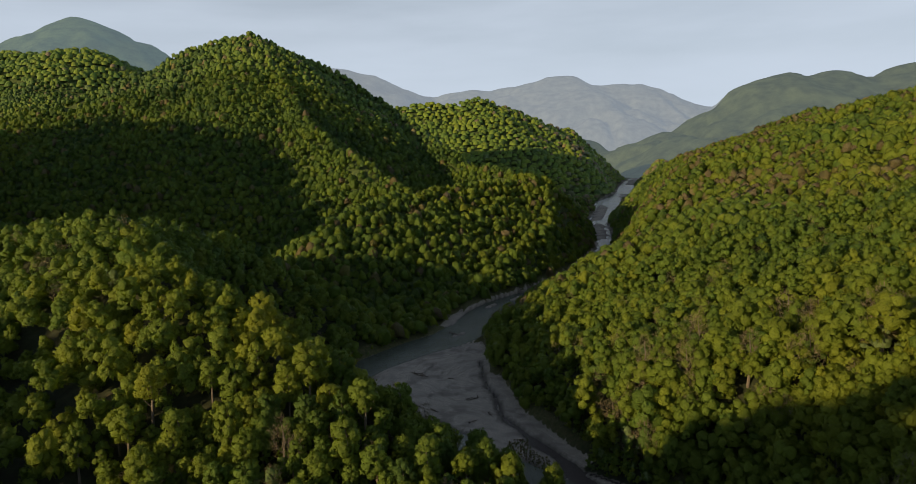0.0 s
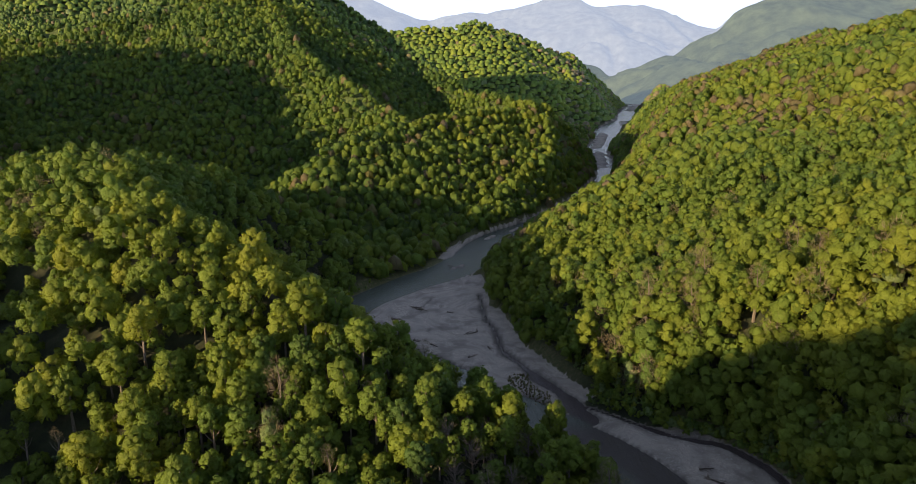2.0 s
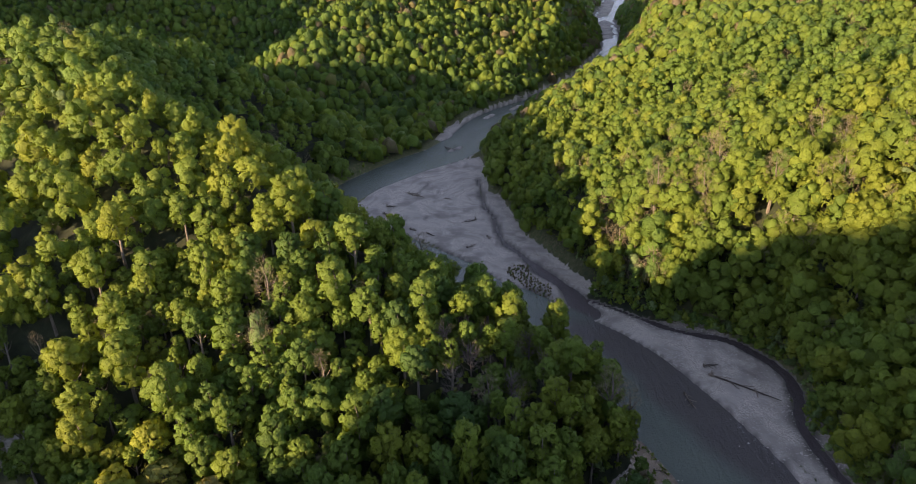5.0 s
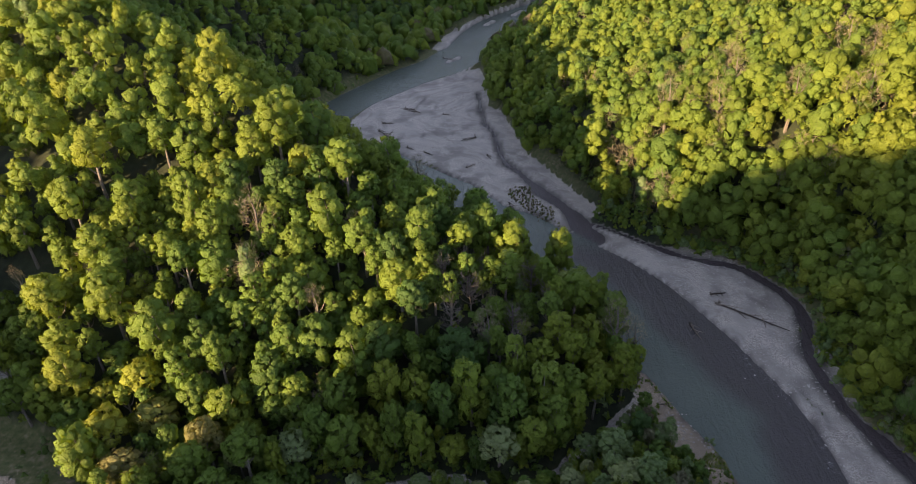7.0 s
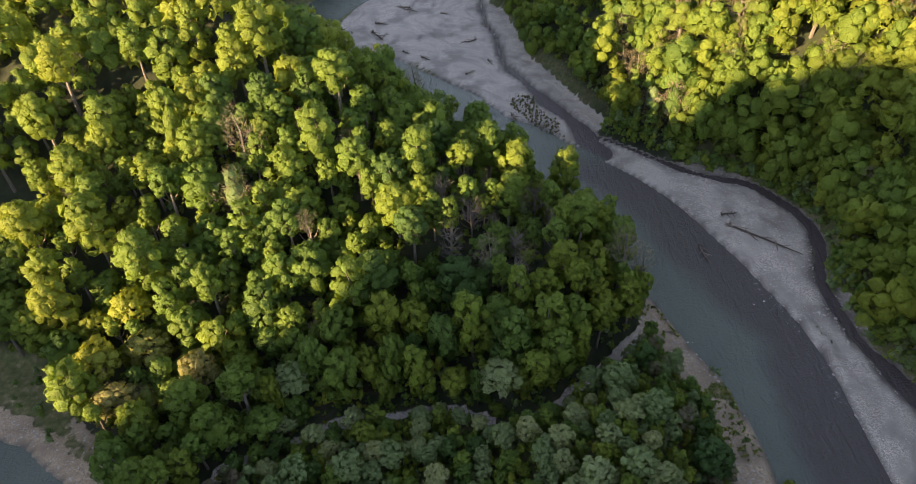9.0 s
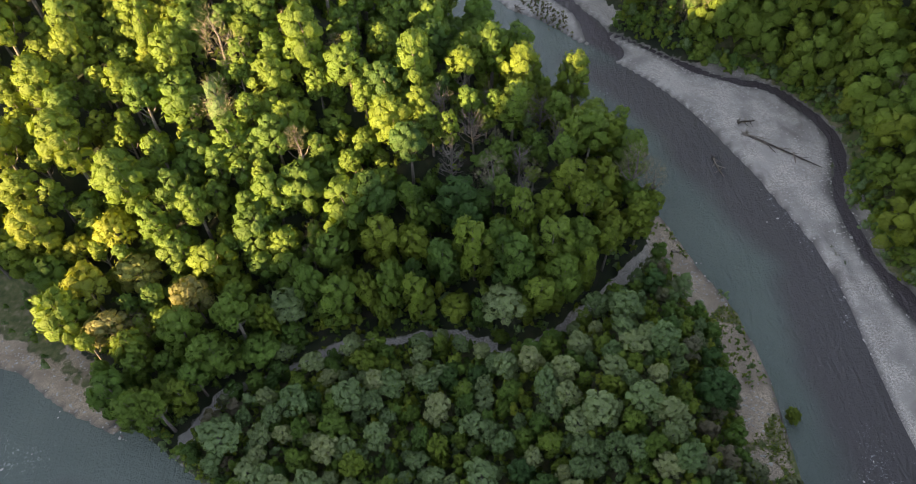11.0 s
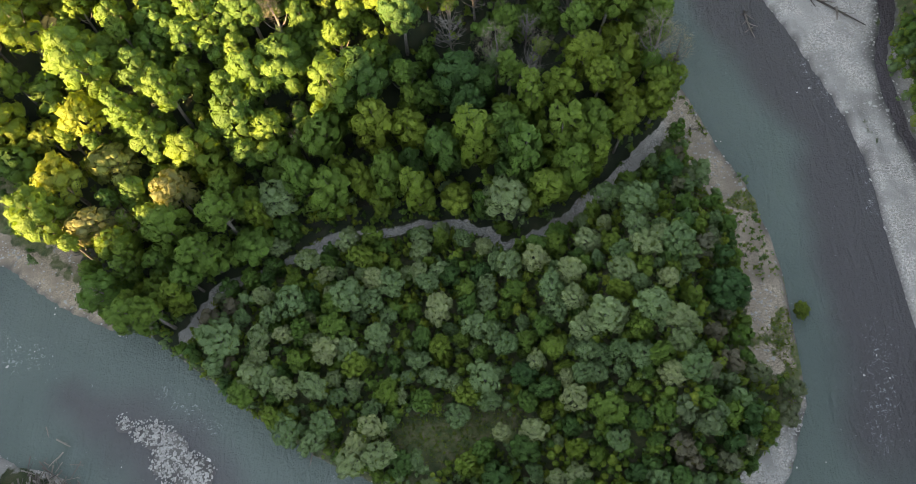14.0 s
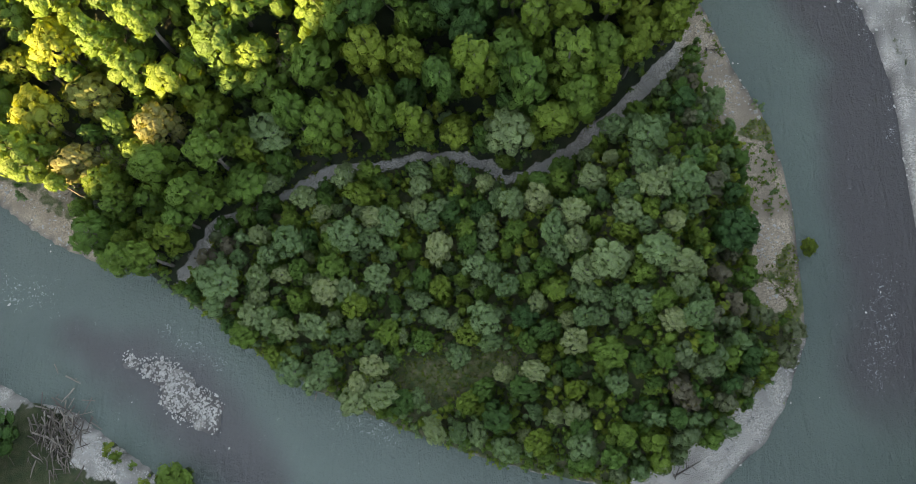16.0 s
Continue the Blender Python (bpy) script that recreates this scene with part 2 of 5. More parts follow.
def water_material():
    m, n, l, p = material("river_water")
    tc = n.new("ShaderNodeTexCoord")
    pos = tc.outputs["Object"]
    t = node(n, "ShaderNodeTexNoise", Scale=0.035, Detail=6.0)
    l.new(pos, t.inputs["Vector"])
    silt = ramp(n, [(0.3, (0.094, 0.119, 0.107)), (0.7, (0.124, 0.152, 0.134))])
    l.new(t.outputs["Fac"], silt.inputs[0])
    col = mix(n, l, attribute(n, "shallow"), silt.outputs[0], (0.078, 0.066, 0.072))
    t3 = node(n, "ShaderNodeTexNoise", Scale=1.5, Detail=4.0, Distortion=1.6)
    l.new(pos, t3.inputs["Vector"])
    foam = maths(n, l, "ADD", t3.outputs["Fac"], maths(n, l, "MULTIPLY", attribute(n, "riffle"), 0.12))
    fr = ramp(n, [(0.68, (0, 0, 0)), (0.80, (1, 1, 1))])
    l.new(foam, fr.inputs[0])
    l.new(mix(n, l, maths(n, l, "MULTIPLY", fr.outputs[0], 0.4), col, (0.5, 0.53, 0.53)), p.inputs["Base Color"])
    p.inputs["Roughness"].default_value = 0.2
    p.inputs["Specular IOR Level"].default_value = 0.42
    w = node(n, "ShaderNodeTexNoise", Scale=0.55, Detail=8.0, Roughness=0.72)
    l.new(pos, w.inputs["Vector"])
    b = node(n, "ShaderNodeBump", Strength=0.6, Distance=0.6)
    w2 = node(n, "ShaderNodeTexNoise", Scale=1.5, Detail=4.0, Roughness=0.6, Distortion=0.6)
    l.new(pos, w2.inputs["Vector"])
    # wavelets that stand across the current
    turned = n.new("ShaderNodeMapping")
    turned.inputs["Rotation"].default_value = (0, 0, radians(28))
    turned.inputs["Scale"].default_value = (0.55, 0.14, 1.0)
    l.new(pos, turned.inputs[0])
    w3 = node(n, "ShaderNodeTexNoise", Scale=0.8, Detail=3.0, Roughness=0.6, Distortion=0.9)
    l.new(turned.outputs[0], w3.inputs["Vector"])
    swell = maths(n, l, "ADD", maths(n, l, "MULTIPLY", w2.outputs["Fac"], 0.9), maths(n, l, "MULTIPLY", w3.outputs["Fac"], 1.5))
    l.new(maths(n, l, "ADD", w.outputs["Fac"], swell), b.inputs["Height"])
    l.new(b.outputs[0], p.inputs["Normal"])
    return m


# the emission stands in for air haze over the far ranges
def distant_material(name, colour, haze_glow, amount):
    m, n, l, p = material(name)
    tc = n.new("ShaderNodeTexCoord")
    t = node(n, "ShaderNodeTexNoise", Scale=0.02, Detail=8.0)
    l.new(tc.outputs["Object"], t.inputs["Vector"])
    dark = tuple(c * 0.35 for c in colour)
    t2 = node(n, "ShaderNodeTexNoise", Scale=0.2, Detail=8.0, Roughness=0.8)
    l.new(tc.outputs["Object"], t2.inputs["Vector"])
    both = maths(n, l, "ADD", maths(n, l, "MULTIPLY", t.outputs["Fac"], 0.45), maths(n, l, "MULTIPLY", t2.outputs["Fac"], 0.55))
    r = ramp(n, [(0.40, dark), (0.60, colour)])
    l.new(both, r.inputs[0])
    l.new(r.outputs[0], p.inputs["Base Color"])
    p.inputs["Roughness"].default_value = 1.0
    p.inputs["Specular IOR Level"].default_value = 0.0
    p.inputs["Emission Color"].default_value = (*haze_glow, 1)
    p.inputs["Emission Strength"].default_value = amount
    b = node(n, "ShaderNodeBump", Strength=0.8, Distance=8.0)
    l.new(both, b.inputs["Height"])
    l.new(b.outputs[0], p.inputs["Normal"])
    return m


GROUND = ground_material()
WATER = water_material()


# ---- the lie of the land ----
def lattice(ix, iy, seed):
    h = (ix.astype(np.int64) * 374761393 + iy.astype(np.int64) * 668265263 + seed * 1442695041) & 0x7FFFFFFF
    h = ((h ^ (h >> 13)) * 1274126177) & 0x7FFFFFFF
    return ((h ^ (h >> 16)) & 0xFFFF) / 65535.0


def value_noise(x, y, seed=0):
    ix, iy = np.floor(x), np.floor(y)
    fx, fy = x - ix, y - iy
    fx, fy = fx * fx * (3 - 2 * fx), fy * fy * (3 - 2 * fy)
    a, b = lattice(ix, iy, seed), lattice(ix + 1, iy, seed)
    c, d = lattice(ix, iy + 1, seed), lattice(ix + 1, iy + 1, seed)
    return (a * (1 - fx) + b * fx) * (1 - fy) + (c * (1 - fx) + d * fx) * fy


def fbm(x, y, size, octaves=4, seed=0):
    total, amp, norm = 0.0, 1.0, 0.0
    for k in range(octaves):
        total = total + amp * (value_noise(x / size + 17.3 * k, y / size - 9.1 * k, seed + k) - 0.5)
        norm += amp
        amp, size = amp * 0.5, size * 0.5
    return 2 * total / norm


def smooth(lo, hi, v):
    t = np.clip((v - lo) / (hi - lo), 0, 1)
    return t * t * (3 - 2 * t)


def smax(a, b, k):
    h = np.clip(0.5 + 0.5 * (a - b) / k, 0, 1)
    return b * (1 - h) + a * h + k * h * (1 - h)


def curve(points, steps=5):
    """A smooth line through the points (Catmull-Rom)."""
    p = np.array(points, float)
    p = np.vstack([2 * p[0] - p[1], p, 2 * p[-1] - p[-2]])
    out = []
    for i in range(1, len(p) - 2):
        for k in range(steps):
            t = k / steps
            out.append(0.5 * (2 * p[i] + (p[i + 1] - p[i - 1]) * t + (2 * p[i - 1] - 5 * p[i] + 4 * p[i + 1] - p[i + 2]) * t * t
                              + (3 * p[i] - p[i - 1] - 3 * p[i + 1] + p[i + 2]) * t ** 3))
    out.append(p[-2])
    return np.array(out)


def along(x, y, line, grow=1.0):
    """Least of (distance - third column), for a line of x, y, value; with grow the slope per metre."""
    best = np.full(np.shape(x), 1e9)
    for a, b in zip(line[:-1], line[1:]):
        d = b[:2] - a[:2]
        t = np.clip(((x - a[0]) * d[0] + (y - a[1]) * d[1]) / (d @ d + 1e-9), 0, 1)
        dist = np.hypot(x - a[0] - t * d[0], y - a[1] - t * d[1])
        best = np.minimum(best, grow * dist - (a[2] + t * (b[2] - a[2])))
    return best


def polygon(x, y, pts):
    """Signed distance to a polygon, inside negative."""
    pts = np.array(pts, float)
    best = np.full(np.shape(x), 1e9)
    inside = np.zeros(np.shape(x), bool)
    for a, b in zip(pts, np.roll(pts, -1, 0)):
        d = b - a
        t = np.clip(((x - a[0]) * d[0] + (y - a[1]) * d[1]) / (d @ d), 0, 1)
        best = np.minimum(best, np.hypot(x - a[0] - t * d[0], y - a[1] - t * d[1]))
        crosses = ((a[1] > y) != (b[1] > y)) & (x < (b[0] - a[0]) * (y - a[1]) / (b[1] - a[1] + 1e-12) + a[0])
        inside ^= crosses
    return np.where(inside, -best, best)


# the river: x, y, half width
NEAR_REACH = [(-420, 190, 16), (-260, 165, 17), (-150, 128, 18), (-94, 106, 18), (-70, 95, 14.5), (-46, 79, 14), (-18, 63, 16), (10, 54, 17), (38, 55, 15),
               (62, 72, 14), (68, 95, 12), (68.5, 113, 10.8), (68, 126, 11.2), (66, 141, 13), (61, 156, 14.5), (54, 176, 14.5), (42, 200, 14.5), (24, 222, 14), (4, 245, 14),
               (-14, 266, 13), (-38, 289, 13), (-62, 311, 12), (-72, 335, 12), (-65, 358, 12), (-51, 381, 13), (-32, 405, 15)]
FAR_REACH = [(-8, 430, 18), (10, 475, 18),
               (27, 515, 17), (60, 560, 15), (97, 622, 13), (116, 660, 11), (138, 725, 10), (160, 785, 10), (174, 845, 10), (190, 930, 13), (207, 1060, 16), (230, 1150, 18), (256, 1230, 20), (300, 1420, 28),
               (350, 1560, 26), (400, 1700, 24), (480, 2000, 26), (600, 2350, 30), (700, 2600, 30), (900, 3000, 22), (1100, 3550, 18), (1400, 4600, 18)]
RIVER = curve(NEAR_REACH + FAR_REACH)
SIDE_CHANNEL = curve([(7, 372, 1.0), (8, 350, 1.2), (10, 322, 1.3), (14, 296, 1.6), (23, 275, 2.2), (31, 254, 3.2), (37, 237, 4.2), (42, 226, 4.4)])
BACK_CHANNEL = curve([(36, 241, 1.2), (46, 234, 1.2), (58, 223.5, 1.1), (67.5, 215, 1.1), (75.5, 211, 1.2), (83.7, 207, 1.2), (90.5, 197, 1.4), (93.6, 187, 1.7), (92, 177, 1.9), (88.4, 168.3, 1.3),
                      (87.8, 160, 0.9), (88.2, 151, 1.1), (89, 144.5, 1.5), (92, 136, 2.2), (94.5, 126, 2.5), (95, 112, 2.5)])
CREEK = curve(np.array([(-58, 107, 2.2), (-54, 113, 2.4), (-51, 118, 2.3), (-46, 120, 1.9), (-35, 125, 2.2), (-28, 128, 2.4), (-20, 129, 2.1), (-7, 130, 2.0), (1, 128, 2.2),
               (6, 125, 2.0), (15, 129, 2.4), (25.5, 137, 2.8), (32, 143, 3.2), (39, 150, 3.2), (43, 157, 3.6)]) * (1, 1, 0.55))
CENTRAL_BAR = [(-57, 335), (-49, 361), (-26, 390), (7, 411), (10, 385), (10, 350), (16, 345), (24, 296), (36, 268), (48, 244), (36, 233), (12, 252), (-1, 274), (-26, 298), (-48, 311)]
SHORE_BAR = [(38, 238), (43.5, 224.5), (55, 210), (62.6, 194), (68, 180.5), (73, 169), (76, 162.6), (80.3, 153.6), (82.5, 146), (80.5, 138), (80, 126), (80, 106), (79, 86), (85, 86), (90.5, 110),
             (92.5, 126), (88.8, 142), (87.2, 149), (86.6, 159), (86.2, 167), (89.8, 178), (91.8, 188), (89, 196.5), (82, 205.5), (74, 209.5), (62, 218), (47, 232)]
BACK_STRIPS = [[(66, 217.5), (75, 218.5), (83, 213), (82, 210.5), (75, 214)], [(94, 173), (93, 165), (92.4, 157), (91.4, 150), (89.6, 151), (89.8, 160), (91, 169)]]
FAR_BAR = [(-22, 452), (-13, 456), (-5, 485), (-7, 496), (-14, 482)]
FAR_SHOALS = [[(-14, 424), (-2, 435), (-4, 441), (-13, 431)], [(12, 504), (22, 517), (20, 523), (12, 511)], [(34, 529), (44, 545), (41, 549), (33, 535)]]
VALLEY_BARS = [[(172, 880), (186, 876), (213, 1040), (208, 1062), (193, 1030), (180, 960)], [(200, 1080), (224, 1105), (262, 1250), (285, 1350), (268, 1370), (236, 1225)],
               [(330, 1440), (352, 1480), (404, 1660), (380, 1670)], [(470, 2010), (500, 2000), (640, 2420), (600, 2420)]]
TIP_BAR = [(44, 162), (49.5, 148.5), (53.5, 136), (56, 128), (57.3, 120), (57.6, 113), (57.8, 105), (57, 93), (48, 76), (38, 68), (20, 66), (24, 70), (38, 76), (51, 87), (55, 95), (54, 99), (50, 100),
           (48.5, 103), (50, 109), (48.4, 113), (49.6, 118), (49.8, 124.5), (48, 133), (45, 139), (42.5, 146), (41.5, 154)]
WEST_BEACH = [(-67, 107), (-80, 113), (-96, 123), (-130, 133), (-130, 152), (-101, 143), (-92, 134), (-78, 121)]
SOUTH_BAR = [(-92, 88.5), (-85, 85.5), (-78, 84.2), (-74.5, 82), (-71.5, 79), (-68.5, 75.6), (-62, 73), (-59, 66), (-60, 58), (-80, 60), (-105, 78)]
BRAIDS = [curve([(-19, 373, 0.8), (-32, 322, 1.2), (-39, 303, 1.0)]), curve([(-4, 388, 0.6), (-18, 331, 1.0), (-25, 313, 1.2), (-24, 292, 0.8)]), curve([(-19, 405, 1.0), (-5, 402, 1.4), (0, 384, 1.0)]),
          curve([(17, 262, 0.8), (25, 250, 2.2), (30, 244, 1.5)])]
ISLAND = curve([(-68, 92.5, 0.6), (-63, 90.5, 1.8), (-57, 86.5, 3.2), (-53, 83.5, 3.4), (-50, 80, 1.2)])

# ridges: x, y, height; slope per metre; roundness of the crest
VALLEY_RIDGES = [
    ("near spur", [(-640, 330, 130), (-480, 335, 120), (-360, 333, 111), (-290, 325, 104), (-245, 317, 88), (-222, 313, 82), (-164, 302, 85), (-137, 283, 79), (-108, 262, 76), (-89, 245, 65), (-60, 215, 48), (-15, 182, 24), (22, 166, 9), (42, 157, -4)], 0.62, 9),
    ("spur north", [(-163, 312, 82), (-160, 345, 78), (-150, 370, 71), (-139, 388, 62), (-119, 412, 48), (-102, 432, 28), (-88, 445, 12)], 0.75, 8),
    ("east ridge", [(640, 60, 210), (610, 250, 215), (565, 480, 200), (463, 700, 168), (467, 900, 155), (410, 1130, 106), (330, 1220, 35)], 0.34, 30),
    ("middle hill", [(-190, 540, 22), (-152, 550, 42), (-123, 570, 58), (-102, 600, 66), (-64, 650, 74), (-25, 690, 77), (19, 725, 76), (75, 770, 84), (109, 775, 73), (134, 765, 52)], 0.6, 12),
]
SUMMITS = [
    ("summit spur", [(-363, 1150, 322), (-288, 1020, 240), (-243, 930, 189), (-207, 870, 158), (-158, 800, 130), (-101, 730, 98), (-61, 680, 75)], 0.82, 8),
    ("summit east", [(-363, 1150, 322), (-280, 1210, 294), (-225, 1220, 265), (-161, 1170, 228), (-110, 1110, 192), (-47, 1020, 140), (8, 930, 104), (45, 860, 90), (75, 805, 84)], 0.82, 8),
    ("summit west", [(-363, 1150, 322), (-493, 1130, 284), (-522, 1100, 260), (-572, 1050, 222), (-642, 1000, 190), (-710, 975, 170), (-950, 900, 150)], 0.6, 14),
    ("second hill", [(-300, 1900, 245), (-80, 1900, 243), (32, 1900, 250), (160, 1950, 218), (270, 1990, 182), (400, 2030, 158), (470, 2060, 130), (520, 2090, 70)], 0.55, 24),
    ("west hill", [(-1600, 1700, 390), (-1190, 1700, 385), (-960, 1700, 396), (-800, 1750, 330), (-600, 1800, 200)], 0.5, 40),
]
# out of view: added and shaped to cast shade on spur, slopes and summit
SHADE_RIDGES = [
    ("shading ridge", [(-1400, 1000, 250), (-927, 751, 236), (-861, 676, 293), (-775, 578, 286), (-685, 475, 277), (-652, 439, 248), (-618, 400, 226), (-592, 378, 216), (-565, 355, 207), (-538, 332, 178), (-511, 308, 140), (-487, 289, 112)], 0.85, 12),
    ("shading ridge behind", [(-291, -123, 161), (-281, -134, 165), (-263, -155, 174), (-225, -198, 187), (-172, -258, 199), (-93, -348, 210), (120, -480, 218)], 1.9, 4),
    ("west shading shoulder", [(-348, -105, 65), (-372, -77, 65), (-382, -66, 79), (-391, -56, 93), (-401, -45, 106), (-412, -32, 117), (-424, -18, 131), (-436, -5, 139), (-450, 12, 139), (-477, 42, 132), (-510, 79, 117), (-556, 132, 103)], 0.49, 2),
    ("steep end for the shade edge", [(-318, -92, 94), (-315.5, -95, 102), (-311, -100, 118), (-307, -104.5, 137), (-303, -109, 150), (-291, -123, 161)], 6.0, 2),
]
RIDGES = VALLEY_RIDGES + SUMMITS + SHADE_RIDGES


def floor_level(y):
    return 0.01 * 40 * np.logaddexp(0, (y - 620) / 40)


def land(x, y):
    """Height of the ground and the masks of gravel, wet stones and meadow."""
    shore = along(x, y, RIVER)
    wander = fbm(x, y, 14, 3, 5) * 1.6
    bars = np.minimum.reduce([polygon(x, y, CENTRAL_BAR), polygon(x, y, SHORE_BAR), polygon(x, y, FAR_BAR), polygon(x, y, TIP_BAR), polygon(x, y, WEST_BEACH), polygon(x, y, SOUTH_BAR), *[polygon(x, y, b) for b in VALLEY_BARS + BACK_STRIPS + FAR_SHOALS]]) + wander * 0.7
    isle = along(x, y, ISLAND) + 2.6 * fbm(x, y, 4, 4, 33)
    shore = shore + wander * 0.45
    creek = along(x, y, CREEK) + wander * 0.4
    bent = x + 3.5 * fbm(x, y, 22, 2, 76)
    side = np.minimum(along(bent, y, SIDE_CHANNEL) + 0.5, along(x, y, BACK_CHANNEL)) + wander * 0.25 + 0.9 * fbm(x, y, 8, 3, 87)
    corridor = np.minimum(np.minimum(shore, bars), np.minimum(side, creek + 0.9))
    hill = np.full(np.shape(x), -60.0)
    for _, pts, slope, crest in RIDGES:
        line = np.array(pts, float)
        # distance with a rounded crest: grow * d - z, turned into a height
        hill = smax(hill, -along(x, y, line, slope) - 0.0, crest * 0.5)
    rough = fbm(x, y, 260, 5, 11) * smooth(-20, 70, y)
    gully = (1 - np.abs(fbm(x, y, 150, 3, 23)) * 2) * smooth(-20, 70, y)
    hill = hill + np.clip(hill, 0, 400) * 0.05 * rough * 2 + np.clip(hill, 0, 60) / 60 * (rough * 7 - 9 * np.clip(gully, 0, 1) ** 3 + 3)
    hill = smax(hill, np.zeros_like(hill), 6) - 1.5
    cap = 0.9 + 0.5 * np.clip(corridor - 1, 0, 13) + (1.25 + 1.0 * smooth(640, 700, y) * smooth(960, 860, y) * (x < 0.33 * y - 90) - 0.6 * smooth(330, 450, y) * smooth(640, 560, y) * (x > 0.7 * (y - 440))) * np.clip(corridor - 14, 0, None) + 0.3 * fbm(x, y, 20, 3, 7)
    bank = 1.3 * smooth(-0.5, 5, corridor) + 0.5 * fbm(x, y, 22, 4, 3)
    dry = 0.36 + np.clip(np.clip(-smax(-np.clip(hill, 0, None), -np.clip(cap, 0, None), np.clip(0.25 * (corridor - 8), 0.5, 14)), 0, None) + bank, 0, None) * smooth(-1, 3, corridor)
    gravel_h = 0.62 + 0.40 * fbm(x, y, 16, 4, 9) + 0.10 * fbm(x, y, 3, 2, 19)
    on_bar = smooth(1.5, -1.5, bars)
    dry = dry * (1 - on_bar) + np.clip(gravel_h, 0.3, None) * on_bar
    # distance to the water's edge, negative in the water
    edge = np.maximum(np.maximum(shore, -bars), -isle)
    edge = np.minimum(edge, side)
    above = smooth(-1.3, 1.7, edge)
    z = dry * above + (-0.34 - 1.1 * smooth(0, -8, np.maximum(np.maximum(shore, -bars), -isle))) * (1 - above)
    gravel = np.maximum(smooth(2.0, -0.5, np.minimum(np.minimum(bars, isle), np.minimum(shore + np.where((x > 55) | ((y > 195) & (x > -12)), -1.8, 0.8), side + 0.5))), smooth(0.6, -0.5, creek))
    gravel = gravel * (1 - 0.6 * smooth(0.10, 0.28, fbm(x, y, 7, 3, 37)) * smooth(4, 1, polygon(x, y, TIP_BAR)) * smooth(82, 88, y))
    wet = np.maximum(smooth(0.30, 0.04, z), 0.75 * smooth(0.8, -0.6, creek) * smooth(0.1, 0.35, fbm(x, y, 30, 2, 31)))
    silted = smooth(2, -1, polygon(x, y, [(-87, 86), (-80, 83.5), (-75.5, 79), (-77, 74), (-68, 70), (-66, 60), (-100, 62)]) + 2.0 * fbm(x, y, 5, 3, 99))
    # brown soil and grass along the inner side of the west beach
    soil = smooth(1.5, -1.5, polygon(x, y, [(-130, 152), (-105, 147), (-97, 141), (-88, 128), (-77, 119), (-81, 119.5), (-89, 124), (-98, 129.5), (-106, 133), (-130, 141)]) + 2.2 * fbm(x, y, 6, 3, 103))
    silted = np.maximum(silted, 0.9 * soil)
    gravel = gravel * (1 - 0.85 * silted)
    braid = np.minimum.reduce([along(x + 5 * fbm(x, y, 25, 2, 75), y, b) for b in BRAIDS]) + 1.6 * fbm(x, y, 7, 3, 77)
    wet = np.maximum(wet, 0.75 * smooth(1.2, -0.8, braid) * smooth(-0.3, 0.3, fbm(x, y, 11, 3, 97)))
    wet = np.maximum(wet, 0.85 * smooth(2.2, 0.0, side + 1.6 * fbm(x, y, 6, 3, 79)))
    wet = np.maximum(wet, 0.85 * smooth(1.5, -1, isle) * smooth(-0.35, 0.1, fbm(x, y, 5, 3, 35)))
    z = z - 0.15 * smooth(1.0, -0.5, braid)
    meadow = smooth(3, -3, polygon(x, y, [(-19.5, 88), (-14, 92.5), (-3.5, 93), (7, 94.5), (6, 89.5), (-3.6, 85), (-12, 84.5)]))
    meadow = np.maximum(meadow, smooth(4, -1, polygon(x, y, [(44, 137), (48.5, 132), (49.5, 122), (48, 113), (44, 113), (42.5, 125)])))
    meadow = np.maximum(meadow, smooth(3, 0, polygon(x, y, TIP_BAR)) * smooth(80, 90, y))
    meadow = np.maximum(meadow, silted * np.where(y < 100, 0.3, 1.0))
    # herbs and grass along the wooded banks
    meadow = np.maximum(meadow, 0.7 * smooth(9, 3, corridor) * np.maximum(smooth(230, 280, y), smooth(60, 80, x)) * smooth(80, 120, y))
    return z + floor_level(y), gravel, wet, meadow, corridor, shore


def sheet(name, xs, ys, zs, attrs, mat, keep=None):
    """A grid mesh over xs, ys."""
    ny, nx = zs.shape
    gx, gy = np.meshgrid(xs, ys)
    co = np.stack([gx, gy, zs], -1).reshape(-1, 3)
    idx = np.arange(nx * ny).reshape(ny, nx)
    quads = np.stack([idx[:-1, :-1], idx[:-1, 1:], idx[1:, 1:], idx[1:, :-1]], -1).reshape(-1, 4)
    if keep is not None:
        k = keep.reshape(-1)
        quads = quads[k[quads].any(1)]
    return mesh_from(name, co, quads, attrs, mat, True)


